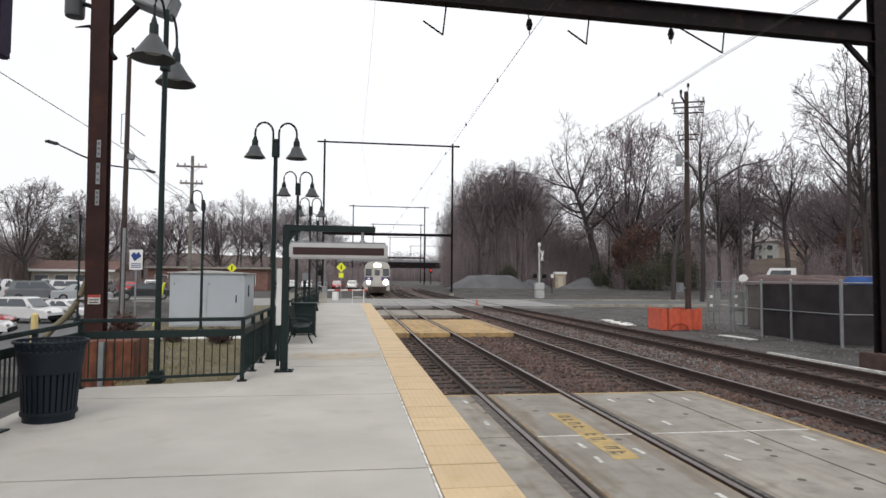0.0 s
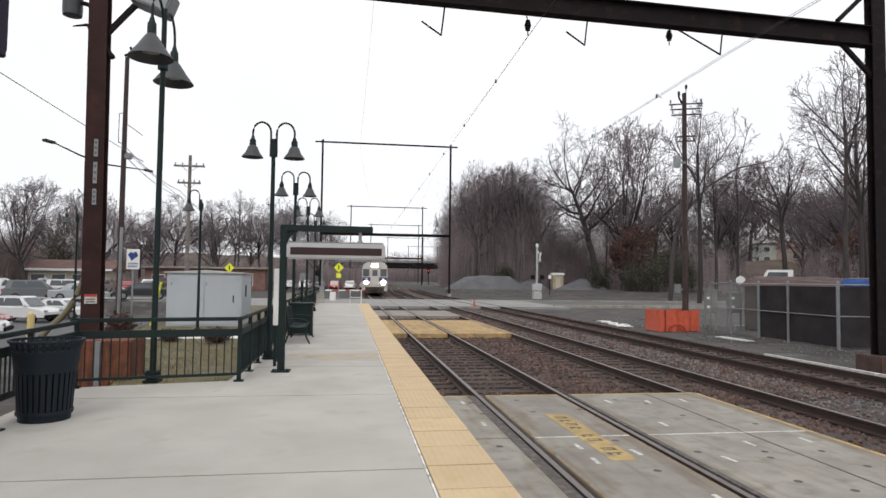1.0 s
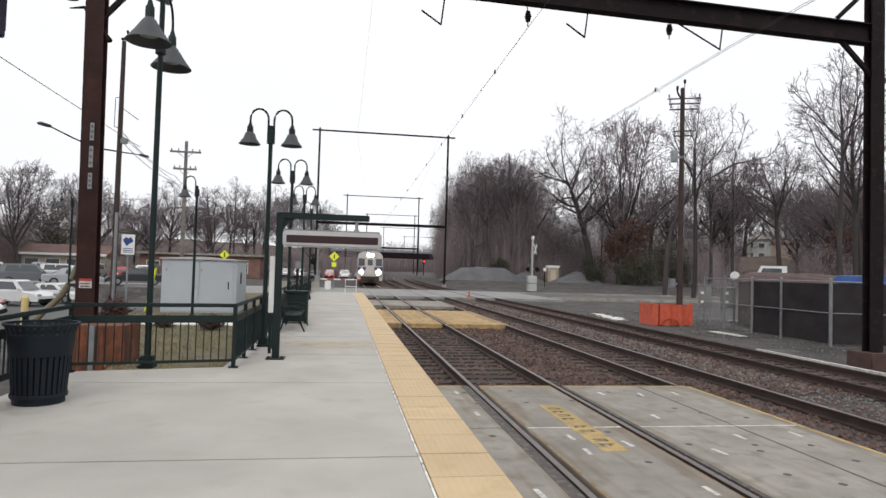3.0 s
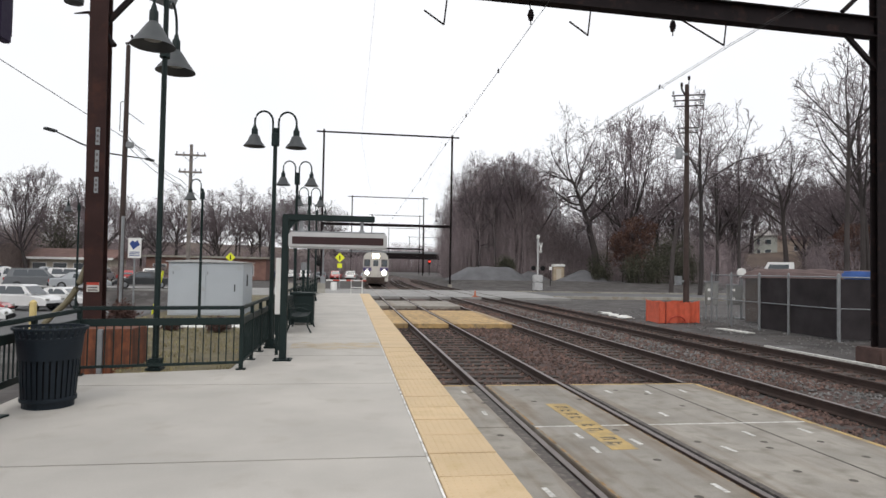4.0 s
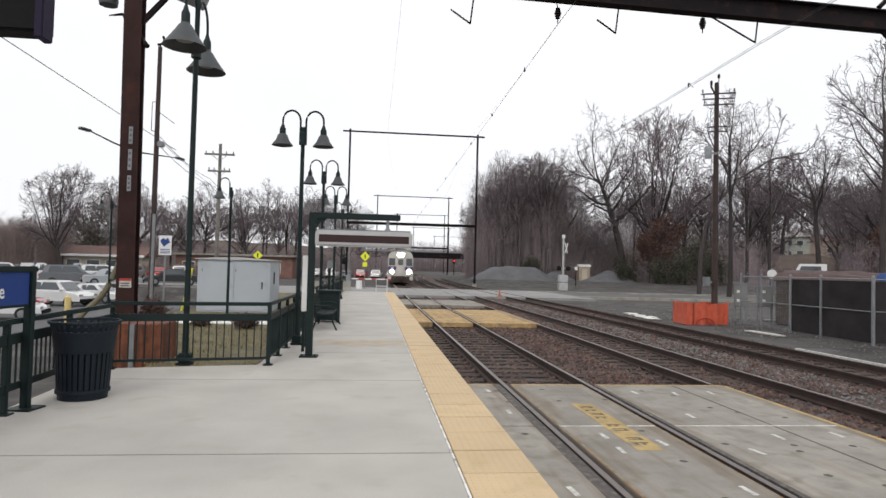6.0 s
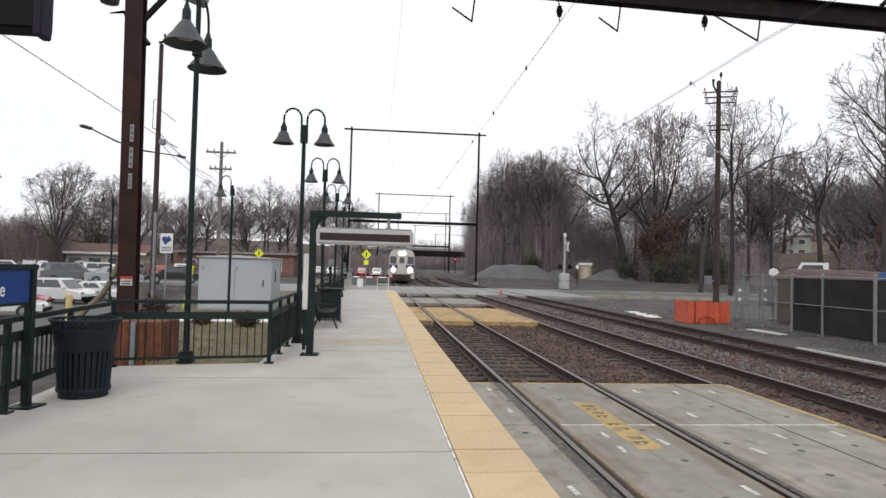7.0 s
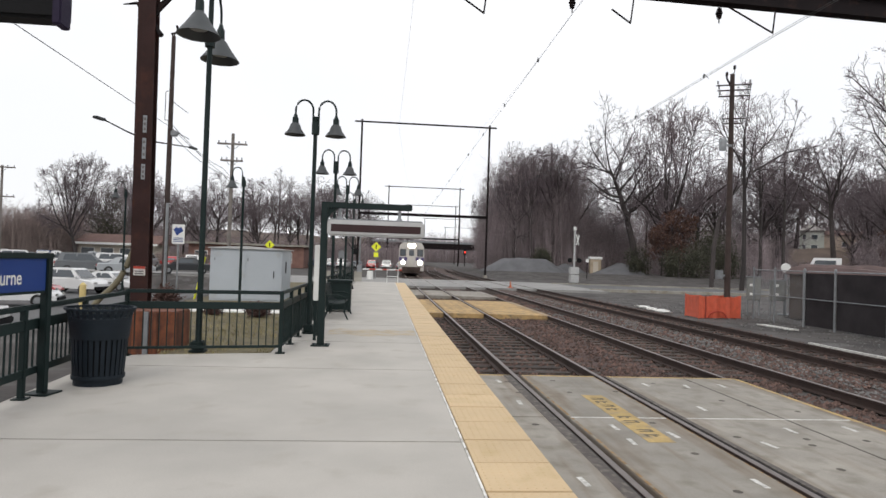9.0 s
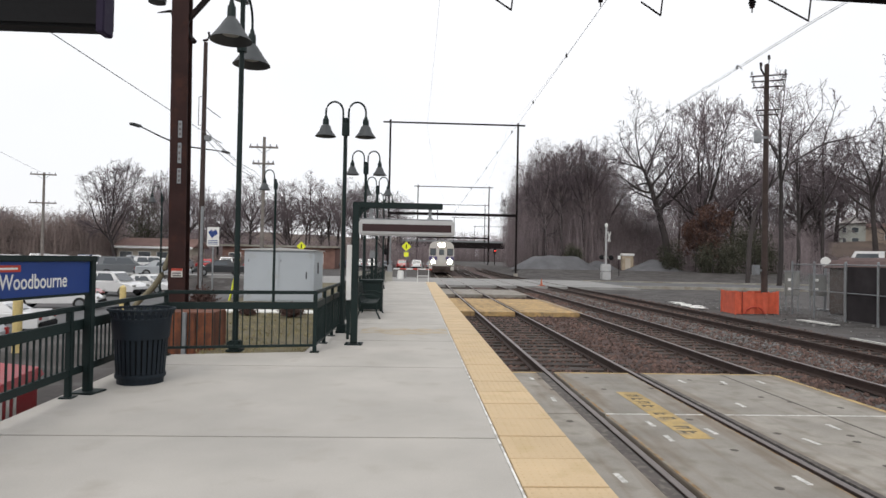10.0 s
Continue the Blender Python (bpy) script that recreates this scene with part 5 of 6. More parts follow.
# orange plastic barrier round the pole
bar = thing("safety_fence", pose(15.15, 28.4, YARD), "bright orange plastic safety fence wrapped round the utility pole", "safety fence")
rng = random.Random(3)
for pts in ([(-0.95, -0.75), (1.25, -0.35)], [(1.25, -0.35), (1.3, 0.9)], [(1.3, 0.9), (-0.85, 0.75)], [(-0.85, 0.75), (-0.95, -0.75)]):
    (xa, ya), (xb, yb) = pts
    sheet = Geo()
    n = 26
    for i in range(n + 1):
        f = i / n
        wob = 0.035 * math.sin(f * 19 + xa * 3) + 0.02 * math.sin(f * 41)
        x, y = xa + (xb - xa) * f, ya + (yb - ya) * f + wob
        top = 1.0 + 0.03 * math.sin(f * 7 + 1) - 0.05 * abs(math.sin(f * 9.4))
        for j in range(5):
            sheet.v.append((x + 0.02 * math.sin(j), y, 0.01 + (top - 0.01) * j / 4))
    sheet.f = [(i * 5 + j, i * 5 + j + 1, i * 5 + j + 6, i * 5 + j + 5) for i in range(n) for j in range(4)]
    ob = part("sheet", sheet, orange_mesh, bar)
    so = ob.modifiers.new("thickness", "SOLIDIFY")
    so.thickness = 0.008
for x, y in ((-0.95, -0.75), (-0.6, -0.69), (1.25, -0.35), (1.3, 0.9), (-0.85, 0.75)):
    part("stake", Geo().tube([(x, y - 0.03, -0.05), (x, y - 0.03, 1.05)], 0.022, 6), mat("stake_dark", (0.2, 0.03, 0.02), 0.7) if x == -0.6 else orange_mesh, bar)
part("hoop", Geo().tube([(0.0 + 0.42 * math.cos(a), -0.66, 0.02 + 0.3 * math.sin(a)) for a in (math.pi * i / 10 for i in range(11))], 0.035, 6), mat("hoop_red", (0.38, 0.04, 0.02), 0.6), bar, "darker red hoop")

single("white_plank", Geo().box(-0.2, 0.2, -1.0, 1.0, 0, 0.05, 0.01), worn_mark, "white board lying on the gravel", "board", at=pose(15.6, 24.0, YARD - 0.01, 0, 0, 3))
single("white_timber", Geo().box(-0.05, 0.05, -6, 4.6, 0, 0.13, 0.01), worn_mark, "long white timber laid beside the track", "timber", at=pose(12.25, 12.6, GROUND - 0.02, 0, 0, 1.2))
rng = random.Random(8)
for k in range(5):
    g = Geo().box(-0.34, 0.34, -0.2, 0.2, 0, 0.08, 0.025)
    g.v = [(a + rng.uniform(-0.12, 0.12), b + rng.uniform(-0.1, 0.1), c + rng.uniform(0, 0.04)) for a, b, c in g.v]
    single("foam_sheet", g, white_line, "crumpled white sheet lying on the ground", "debris", "white debris", at=pose(13.75 - 0.1 * k + rng.uniform(-0.25, 0.25), 33.0 - 0.9 * k, GROUND - 0.06, 0, 0, rng.uniform(0, 180)))


def gravel_pile(x, y, rx, ry, h, flat, label, seed):
    """A heap with slumped flanks and an uneven top."""
    g = Geo()
    n, m = 36, 12
    g.v.append((0, 0, h))
    for j in range(1, m + 1):
        f = j / m
        for i in range(n):
            a = 2 * math.pi * i / n
            z = h if f < flat else h * (1 - (f - flat) / (1 - flat))
            wob = 1 + 0.12 * noise.noise((math.cos(a) * 1.5, math.sin(a) * 1.5, seed))
            z = z * (1 + 0.16 * noise.noise((math.cos(a) * f * 2.5, math.sin(a) * f * 2.5, seed + 5))) - (0.05 if j == m else 0)
            g.v.append((rx * f * wob * math.cos(a), ry * f * wob * math.sin(a), z))
    g.f += [(0, 1 + i, 1 + (i + 1) % n) for i in range(n)]
    for j in range(m - 1):
        b = 1 + j * n
        g.f += [(b + i, b + n + i, b + n + (i + 1) % n, b + (i + 1) % n) for i in range(n)]
    single("gravel_mound", g, pile_mat, label, "gravel mound", "gravel mounds", at=pose(x, y, RISE - 0.04), smooth=True)


gravel_pile(21.8, 97, 7.0, 5, 1.95, 0.5, "broad grey crushed-stone heap with a flat top", 1)
gravel_pile(29.6, 101, 3.4, 3, 1.4, 0.2, "small grey crushed-stone heap", 2)
gravel_pile(37.0, 97, 4.9, 4, 1.75, 0.1, "grey conical crushed-stone heap", 3)

sigx, sigy = 21.7, 71.5
cb = thing("crossing_signal", pose(sigx, sigy, GROUND), "silver level-crossing signal mast with crossbuck and lamps", "crossing signal")
part("mast", Geo().tube([(0, 0, 0), (0, 0, 6.0)], 0.11, 10), silver_box, cb)
part("base", Geo().box(-0.5, 0.5, -0.4, 0.4, 0, 0.9, 0.05), silver_box, cb)
part("cap", Geo().lathe([(0, 0), (0.17, 0.02), (0.2, 0.35), (0, 0.45)], 10, (0, 0, 6.0)), white_paint, cb)
for yaw in (50, -50):
    part("crossbuck_board", Geo().box(-0.72, 0.72, -0.03, 0.03, -0.12, 0.12), white_paint, cb, at=pose(0.3, -0.15 + yaw * 0.001, 4.9, 0, yaw, 55))
for s in (-1, 1):
    lt = part("lamp_head", Geo().lathe([(0, 0), (0.26, 0.0), (0.28, 0.12), (0, 0.2)], 14).turned(pose(s * 0.55, -0.05, 2.55, 90)), black_paint, cb)
    part("lens", Geo().lathe([(0, 0), (0.14, 0.0), (0.1, 0.05), (0, 0.06)], 12).turned(pose(s * 0.55, -0.08, 2.55, 90)), sign_red, lt)
part("lamp_bar", Geo().box(-0.6, 0.6, -0.04, 0.04, 2.5, 2.6), silver_box, cb)
part("gate_motor", Geo().box(-0.55, 0.55, -0.3, 0.3, 0.95, 1.8, 0.08), silver_box, cb)
ob = thing("signal_bungalow", pose(33.3, 98.5, RISE - 0.1, 0, 0, -10), "small beige equipment hut with a white roof", "hut")
part("body", Geo().box(-0.85, 0.85, -0.8, 0.8, 0, 2.35, 0.03), mat("hut_beige", (0.36, 0.29, 0.21), 0.8), ob)
part("roof", Geo().box(-1.0, 1.0, -0.95, 0.95, 2.35, 2.75, 0.08), white_paint, ob)
part("door", Geo().box(-0.4, 0.4, -0.83, -0.802, 0.1, 2.0, 0.01), stone_wall, ob)
ob = thing("marker_post", pose(26.0, 80, GROUND), "thin dark post with a small white plate", "post")
part("post", Geo().tube([(0, 0, 0), (0, 0, 2.9)], 0.05, 6), dark_steel, ob)
part("plate", Geo().box(-0.2, 0.2, -0.06, -0.05, 2.4, 2.85), white_paint, ob)


def cone(x, y, s=1.0):
    ob = thing("traffic_cone", pose(x, y, -0.27), "orange traffic cone beside the crossing", "traffic cone")
    part("body", Geo().lathe([(0.17 * s, 0.03), (0.03 * s, 0.9 * s), (0, 0.9 * s)], 14), cone_mat, ob, smooth=True)
    part("base", Geo().box(-0.22, 0.22, -0.22, 0.22, 0, 0.04, 0.01), cone_mat, ob)


cone(9.6, 47.9, 0.6)


def diamond_sign(x, y, z, s, h, label):
    ob = thing("crossing_sign", pose(x, y, GROUND), label, "road sign", "yellow road signs")
    part("post", Geo().box(-0.04, 0.04, -0.03, 0.03, 0, z + s - GROUND), galvanised, ob)
    zz = z - GROUND
    pl = part("plate", Geo().prism([(-s, zz), (0, zz - s), (s, zz), (0, zz + s)], "y", -0.06, -0.04), sign_yellow, ob, "fluorescent yellow diamond plate")
    part("symbol", Geo().box(-0.05 * s / 0.45, 0.05, -0.066, -0.061, zz - 0.2, zz + 0.2), black_paint, pl)
    if h:
        part("arrow_plate", Geo().box(-0.22, 0.22, -0.06, -0.04, zz - s - 0.5, zz - s - 0.08), sign_yellow, ob)


diamond_sign(-0.85, 60, 2.72, 0.46, True, "yellow diamond pedestrian sign with a plate below")
diamond_sign(-10.65, 60, 2.55, 0.44, False, "yellow diamond warning sign seen above the cabinet")
gate = thing("crossing_gate", pose(-2.3, 58.5, GROUND), "lowered red and white level-crossing gate arm", "crossing gate")
part("mast", Geo().tube([(0, 0, 0), (0, 0, 4.2)], 0.07, 8).box(-0.22, 0.22, -0.2, 0.2, 0.7, 1.4), galvanised, gate)
for k in range(6):
    part("arm_segment", Geo().box(0.3 + 0.6 * k, 0.9 + 0.6 * k, -0.03, 0.03, 1.0, 1.12), sign_red if k % 2 else white_paint, gate)
part("lamp_head", Geo().lathe([(0, 0), (0.26, 0.0), (0.28, 0.12), (0, 0.2)], 14).turned(pose(-0.4, -0.1, 2.6, 90)), black_paint, gate)
ob = thing("barricade", pose(0.62, 49.4, -0.27), "white tubular barricade frame at the platform's end", "barricade")
part("frame", Geo().tube([(-0.42, 0, 0), (-0.42, 0, 1.1), (0.42, 0, 1.1), (0.42, 0, 0)], 0.04, 6).tube([(-0.42, 0, 0.55), (0.42, 0, 0.55)], 0.03, 6), white_paint, ob)
ob = thing("white_barrel", pose(-1.3, 58.0, -0.27), "white plastic barrel by the road", "barrel")
part("body", Geo().lathe([(0, 0), (0.27, 0), (0.3, 0.3), (0.27, 0.75), (0, 0.77)], 14), white_paint, ob, smooth=True)
ob = thing("concrete_barrier", pose(-3.4, 51.0, -0.27), "pale concrete barrier beside the road", "barrier")
part("block", Geo().prism([(-0.3, 0), (-0.25, 0.15), (-0.12, 0.35), (-0.08, 0.8), (0.08, 0.8), (0.12, 0.35), (0.25, 0.15), (0.3, 0)], "x", -1.6, 1.6), concrete_old, ob)

# red box behind the name board
crimson = mat("crimson_plastic", (0.3, 0.012, 0.02), 0.45, vary=0.12, bump=0.02)
ob = thing("grit_bin", pose(-5.05, 7.25, GROUND, 0, 0, 102), "crimson grit bin with white stripes behind the railing", "bin")
part("body", Geo().box(-0.95, 0.95, -0.45, 0.45, 0.0, 0.52, 0.03), crimson, ob)
for k in range(6):
    part("white_stripe", Geo().box(-0.85 + 0.2 * k, -0.77 + 0.2 * k, -0.46, -0.452, 0.1, 0.48), white_line, ob)
part("lid", Geo().prism([(-0.5, 0.52), (0.5, 0.52), (0.45, 0.74), (-0.45, 0.62)], "x", -1.0, 1.0), crimson, ob, "red sloping lid")

# ---- parked cars ----
car(-21.6, 46.6, -14, "white", "suv", "white sport utility vehicle parked facing the platform", LOT)
car(-20.6, 50.0, -10, "white", "sedan", "white sedan parked behind the sport utility vehicle", LOT)
car(-19.4, 35.2, 14, "white", "sedan", "white sedan at the edge of the car park", LOT)
car(-26.4, 37.0, 190, "silver", "sedan", "silver sedan in the car park row", LOT)
car(-28.5, 47.5, 10, "white", "pickup", "white pickup truck in the car park", LOT)
car(-27.4, 40.4, 10, "black", "suv", "black sport utility vehicle in the car park", LOT)
car(-15.8, 23.6, 192, "white", "sedan", "white sedan parked near the name board", LOT)
car(-21.8, 40.2, 12, "red", "sedan", "red sedan behind the name board", LOT)
car(-14.2, 18.2, 190, "silver", "sedan", "silver sedan behind the name board", LOT)
car(-23.5, 32.0, 190, "grey", "suv", "grey sport utility vehicle farther in the car park", LOT)
car(-17.6, 58.2, 200, "black", "sedan", "black sedan turning past the equipment cabinet", -0.3)
car(-27.0, 43.8, 14, "grey", "suv", "grey sport utility vehicle parked beside the pickup", LOT)
for k, c in enumerate(("white", "silver", "white", "grey", "silver", "white", "white", "black", "silver", "white")):
    car(-34.5 + 3.1 * (k % 5) - 5.2 * (k // 5), 56.5 + 0.5 * (k % 3) + 11.5 * (k // 5), 24, c, ("suv", "sedan", "pickup")[k % 3], c + " vehicle in the middle row of the car park", GROUND)
for k, c in enumerate(("white", "silver", "blue", "white", "black", "white", "silver", "red", "white", "grey")):
    car(-47.0 + 2.9 * k, 82.6 + 0.4 * (k % 2), 96, c, ("suv", "sedan")[k % 2], c + " car in the row before the low building", GROUND)
row = ("white", "black", "silver", "white", "blue", "silver", "white", "grey", "red", "white", "silver", "black")
for k, c in enumerate(row):
    car(-22.5 + 2.55 * k, 112 + 0.4 * (k % 3), 86, c, ("suv", "sedan", "suv")[k % 3], c + " car in the row across the road", GROUND)
ob = thing("bollard", pose(-8.3, 13.6, GROUND - 0.05), "yellow steel bollard beside the car park", "bollard")
part("tube", Geo().tube([(0, 0, 0), (0, 0, 1.1), (0, 0, 1.16)], [0.09, 0.09, 0.03], 12), mat("bollard_yellow", (0.6, 0.47, 0.2), 0.6), ob)
ob = thing("bollard", pose(-8.8, 19.5, GROUND - 0.05), "yellow steel bollard beside the car park", "bollard")
part("tube", Geo().tube([(0, 0, 0), (0, 0, 1.1), (0, 0, 1.16)], [0.09, 0.09, 0.03], 12), mat("bollard_yellow", (0.6, 0.47, 0.2), 0.6), ob)

# ---- buildings ----
def window(parent, x, z, w, h, y):
    wd = part("window", Geo().box(x - w / 2 - 0.08, x + w / 2 + 0.08, y - 0.05, y, z - 0.08, z + h + 0.08), white_paint, parent)
    part("pane", Geo().box(x - w / 2, x + w / 2, y - 0.06, y - 0.052, z, z + h), dark_glass, wd)


hs = thing("house", pose(107.5, 150, 4.6, 0, 0, -33), "beige two-storey house among bare trees", "house")
hs.scale = (0.82, 0.82, 0.8)
part("wall", Geo().box(-4.4, 2.0, 0, 8, -4, 9.4), house_wall, hs)
part("roof", Geo().add([(-5.0, -0.6, 9.4), (2.6, -0.6, 9.4), (2.6, 8.6, 9.4), (-5.0, 8.6, 9.4), (-2.2, 3, 11.4), (-0.2, 5, 11.4)], [(0, 1, 5, 4), (1, 2, 5), (2, 3, 4, 5), (3, 0, 4), (0, 3, 2, 1)]), mat("pale_roof", (0.35, 0.33, 0.31), 0.9), hs)
part("wing", Geo().box(2.0, 13.0, 0.8, 8, -4, 8.2), mat("wing_siding", (0.36, 0.29, 0.24), 0.85, vary=0.1), hs)
part("wing_roof", Geo().prism([(0.2, 8.2), (8.6, 8.2), (4.4, 9.5)], "x", 2.0, 13.5), roof_brown, hs)
for x in (-3.3, -1.0, -0.2):
    window(hs, x, 6.6, 0.9, 1.5, 0)
    window(hs, x, 3.4, 0.9, 1.5, 0)
for x in (4.2, 7.2, 10.6):
    window(hs, x, 4.4, 1.0, 1.4, 0.8)
st = thing("station_building", pose(-37.6, 93.5, GROUND, 0, 0, 6), "low beige building with a brown roof across the car park", "building")
part("wall", Geo().box(-5, 5, 0, 9, 0, 2.9), stone_wall, st)
part("roof", Geo().prism([(-0.9, 2.9), (9.9, 2.9), (4.5, 4.3)], "x", -5.6, 5.6), roof_brown, st)
for k in range(4):
    window(st, -3.8 + 2.5 * k, 0.9, 1.6, 1.3, 0)
part("fascia", Geo().box(-5.5, 5.5, -0.98, -0.9, 2.7, 3.0), white_paint, st)
st = thing("store_building", pose(-9.0, 104, GROUND), "long low brick-coloured building beyond the road", "building")
part("wall", Geo().box(-22, -4, 0, 10, 0, 3.4), mat("brick_wall_far", (0.2, 0.11, 0.09), 0.9, vary=0.2), st)
part("roof", Geo().box(-22.5, -3.5, -0.6, 10.5, 3.4, 3.7), concrete_old, st)
for k in range(5):
    window(st, -20 + 3.3 * k, 0.8, 1.8, 1.5, 0)

# road bridge over the line
br = thing("road_bridge", pose(0, 300, 0), "dark steel girder bridge over the distant line", "bridge")
part("girder", Geo().box(-40, 78, -4, 4, 6.6, 9.2), dark_steel, br)
part("parapet", Geo().box(-40, 78, -4.2, -4.0, 9.2, 10.1), galvanised, br)
for x in (-3, 46):
    part("pier", Geo().box(x - 1.6, x + 1.6, -3.6, 3.6, GROUND - 0.1, 6.6), concrete_old, br)
for k in range(10):
    part("stiffener", Geo().box(4 + 4 * k, 4.25 + 4 * k, -4.12, -4.002, 6.6, 9.2), dark_steel, br)
sgn = thing("railway_signal", pose(18.9, 150, GROUND), "dark railway signal post showing a red light", "railway signal")
part("post", Geo().tube([(0, 0, 0), (0, 0, 4.2)], 0.09, 8), dark_steel, sgn)
part("head", Geo().box(-0.3, 0.3, -0.15, 0.15, 3.5, 4.6, 0.05), black_paint, sgn)
part("lens", Geo().lathe([(0, 0), (0.16, 0.0), (0.12, 0.06), (0, 0.07)], 12).turned(pose(0, -0.16, 4.1, 90)), red_lit, sgn, "lit red lens")

# ---- train ----
def train_car(y, first):
    c = (RAILS[0] + RAILS[1]) / 2 + bend(y)
    nm = "train_car"
    ob = thing(nm, pose(c, y, TOP, 0, 0, -math.degrees(0.00106 * max(0, y + 13 - 60))), "cream and silver commuter rail car with a purple band" if first else "silver commuter rail car coupled behind the first", "train car", "train cars")
    hw, L = 1.52, 25.5
    prof = [(-hw, 1.0), (-hw, 2.9), (-hw * 0.94, 3.5), (-hw * 0.75, 3.85), (-0.5, 3.98), (0.5, 3.98), (hw * 0.75, 3.85), (hw * 0.94, 3.5), (hw, 2.9), (hw, 1.0)]
    part("body", Geo().prism(prof, "y", 0.12, L), train_cream, ob)
    part("underframe", Geo().box(-1.3, 1.3, 0.3, L - 0.3, 0.35, 1.0), train_dark, ob)
    for yy in (3.2, L - 3.2):
        bg = part("bogie", Geo().box(-1.2, 1.2, yy - 1.5, yy + 1.5, 0.3, 0.75, 0.05), train_dark, ob)
        for dy in (-1.2, 1.2):
            for s in (-0.755, 0.755):
                part("wheel", Geo().lathe([(0.1, -0.07), (0.45, -0.07), (0.45, 0.05), (0.48, 0.07), (0.1, 0.07)], 18).turned(pose(s, yy + dy, 0.46, 0, 90)), rail_side, bg)
    for s in (-1, 1):
        for k in range(9):
            part("side_window", Geo().box(s * (hw + 0.004) - 0.004, s * (hw + 0.004) + 0.004, 2.4 + 2.4 * k, 4.2 + 2.4 * k, 1.95, 2.75), dark_glass, ob)
    if not first:
        return ob
    face = part("front_face", Geo().prism([(a * 0.985, b) for a, b in prof], "y", 0.0, 0.12), train_cream, ob)
    for x in (-1.02, 1.02):
        wd = part("front_window", Geo().box(x - 0.36, x + 0.36, -0.03, -0.002, 2.25, 3.1, 0.01), train_dark, face)
        part("pane", Geo().box(x - 0.3, x + 0.3, -0.04, -0.031, 2.31, 3.04), dark_glass, wd)
    d = part("end_door", Geo().box(-0.45, 0.45, -0.06, -0.002, 1.15, 3.3, 0.02), train_cream, face)
    part("door_pane", Geo().box(-0.3, 0.3, -0.07, -0.061, 2.3, 3.0), dark_glass, d)
    for x0, x1 in ((-1.48, -0.5), (0.5, 1.48)):
        b = part("band", Geo().box(x0, x1, -0.012, -0.001, 1.72, 2.14), train_purple, face, "purple band with a pale mark")
        part("mark", Geo().box((x0 + x1) / 2 - 0.14, (x0 + x1) / 2 + 0.14, -0.018, -0.013, 1.83, 2.03), white_paint, b)
    part("pilot", Geo().prism([(-1.3, 0.25), (1.3, 0.25), (1.45, 1.0), (-1.45, 1.0)], "y", -0.1, 0.3), train_dark, ob)
    part("coupler", Geo().box(-0.25, 0.25, -0.7, -0.1, 0.6, 1.0, 0.05).tube([(-0.7, -0.12, 1.0), (-0.6, -0.4, 0.6), (-0.2, -0.4, 0.5)], 0.05, 6).tube([(0.7, -0.12, 1.0), (0.6, -0.4, 0.6), (0.2, -0.4, 0.5)], 0.05, 6), train_dark, ob)
    part("step", Geo().box(-1.5, -1.1, -0.2, 0.1, 0.5, 0.95, 0.02), train_cream, ob)
    part("step", Geo().box(1.1, 1.5, -0.2, 0.1, 0.5, 0.95, 0.02), train_cream, ob)
    for x, z, r in ((-0.2, 3.5, 0.24), (0.2, 3.5, 0.24), (-1.0, 1.5, 0.24), (1.0, 1.5, 0.3)):
        h = part("headlamp", Geo().lathe([(0.0, 0.0), (r + 0.05, 0.0), (r + 0.04, 0.12), (0, 0.14)], 16).turned(pose(x, -0.02, z, 90)), galvanised, face)
        part("lens", Geo().lathe([(0, 0.0), (r, 0.0), (r * 0.8, 0.04), (0, 0.05)], 16).turned(pose(x, -0.17, z, 90)), lens_lit, h, "lit warm headlamp lens")
    return ob


train_car(76.0, True)
train_car(102.2, False)
train_car(128.4, False)


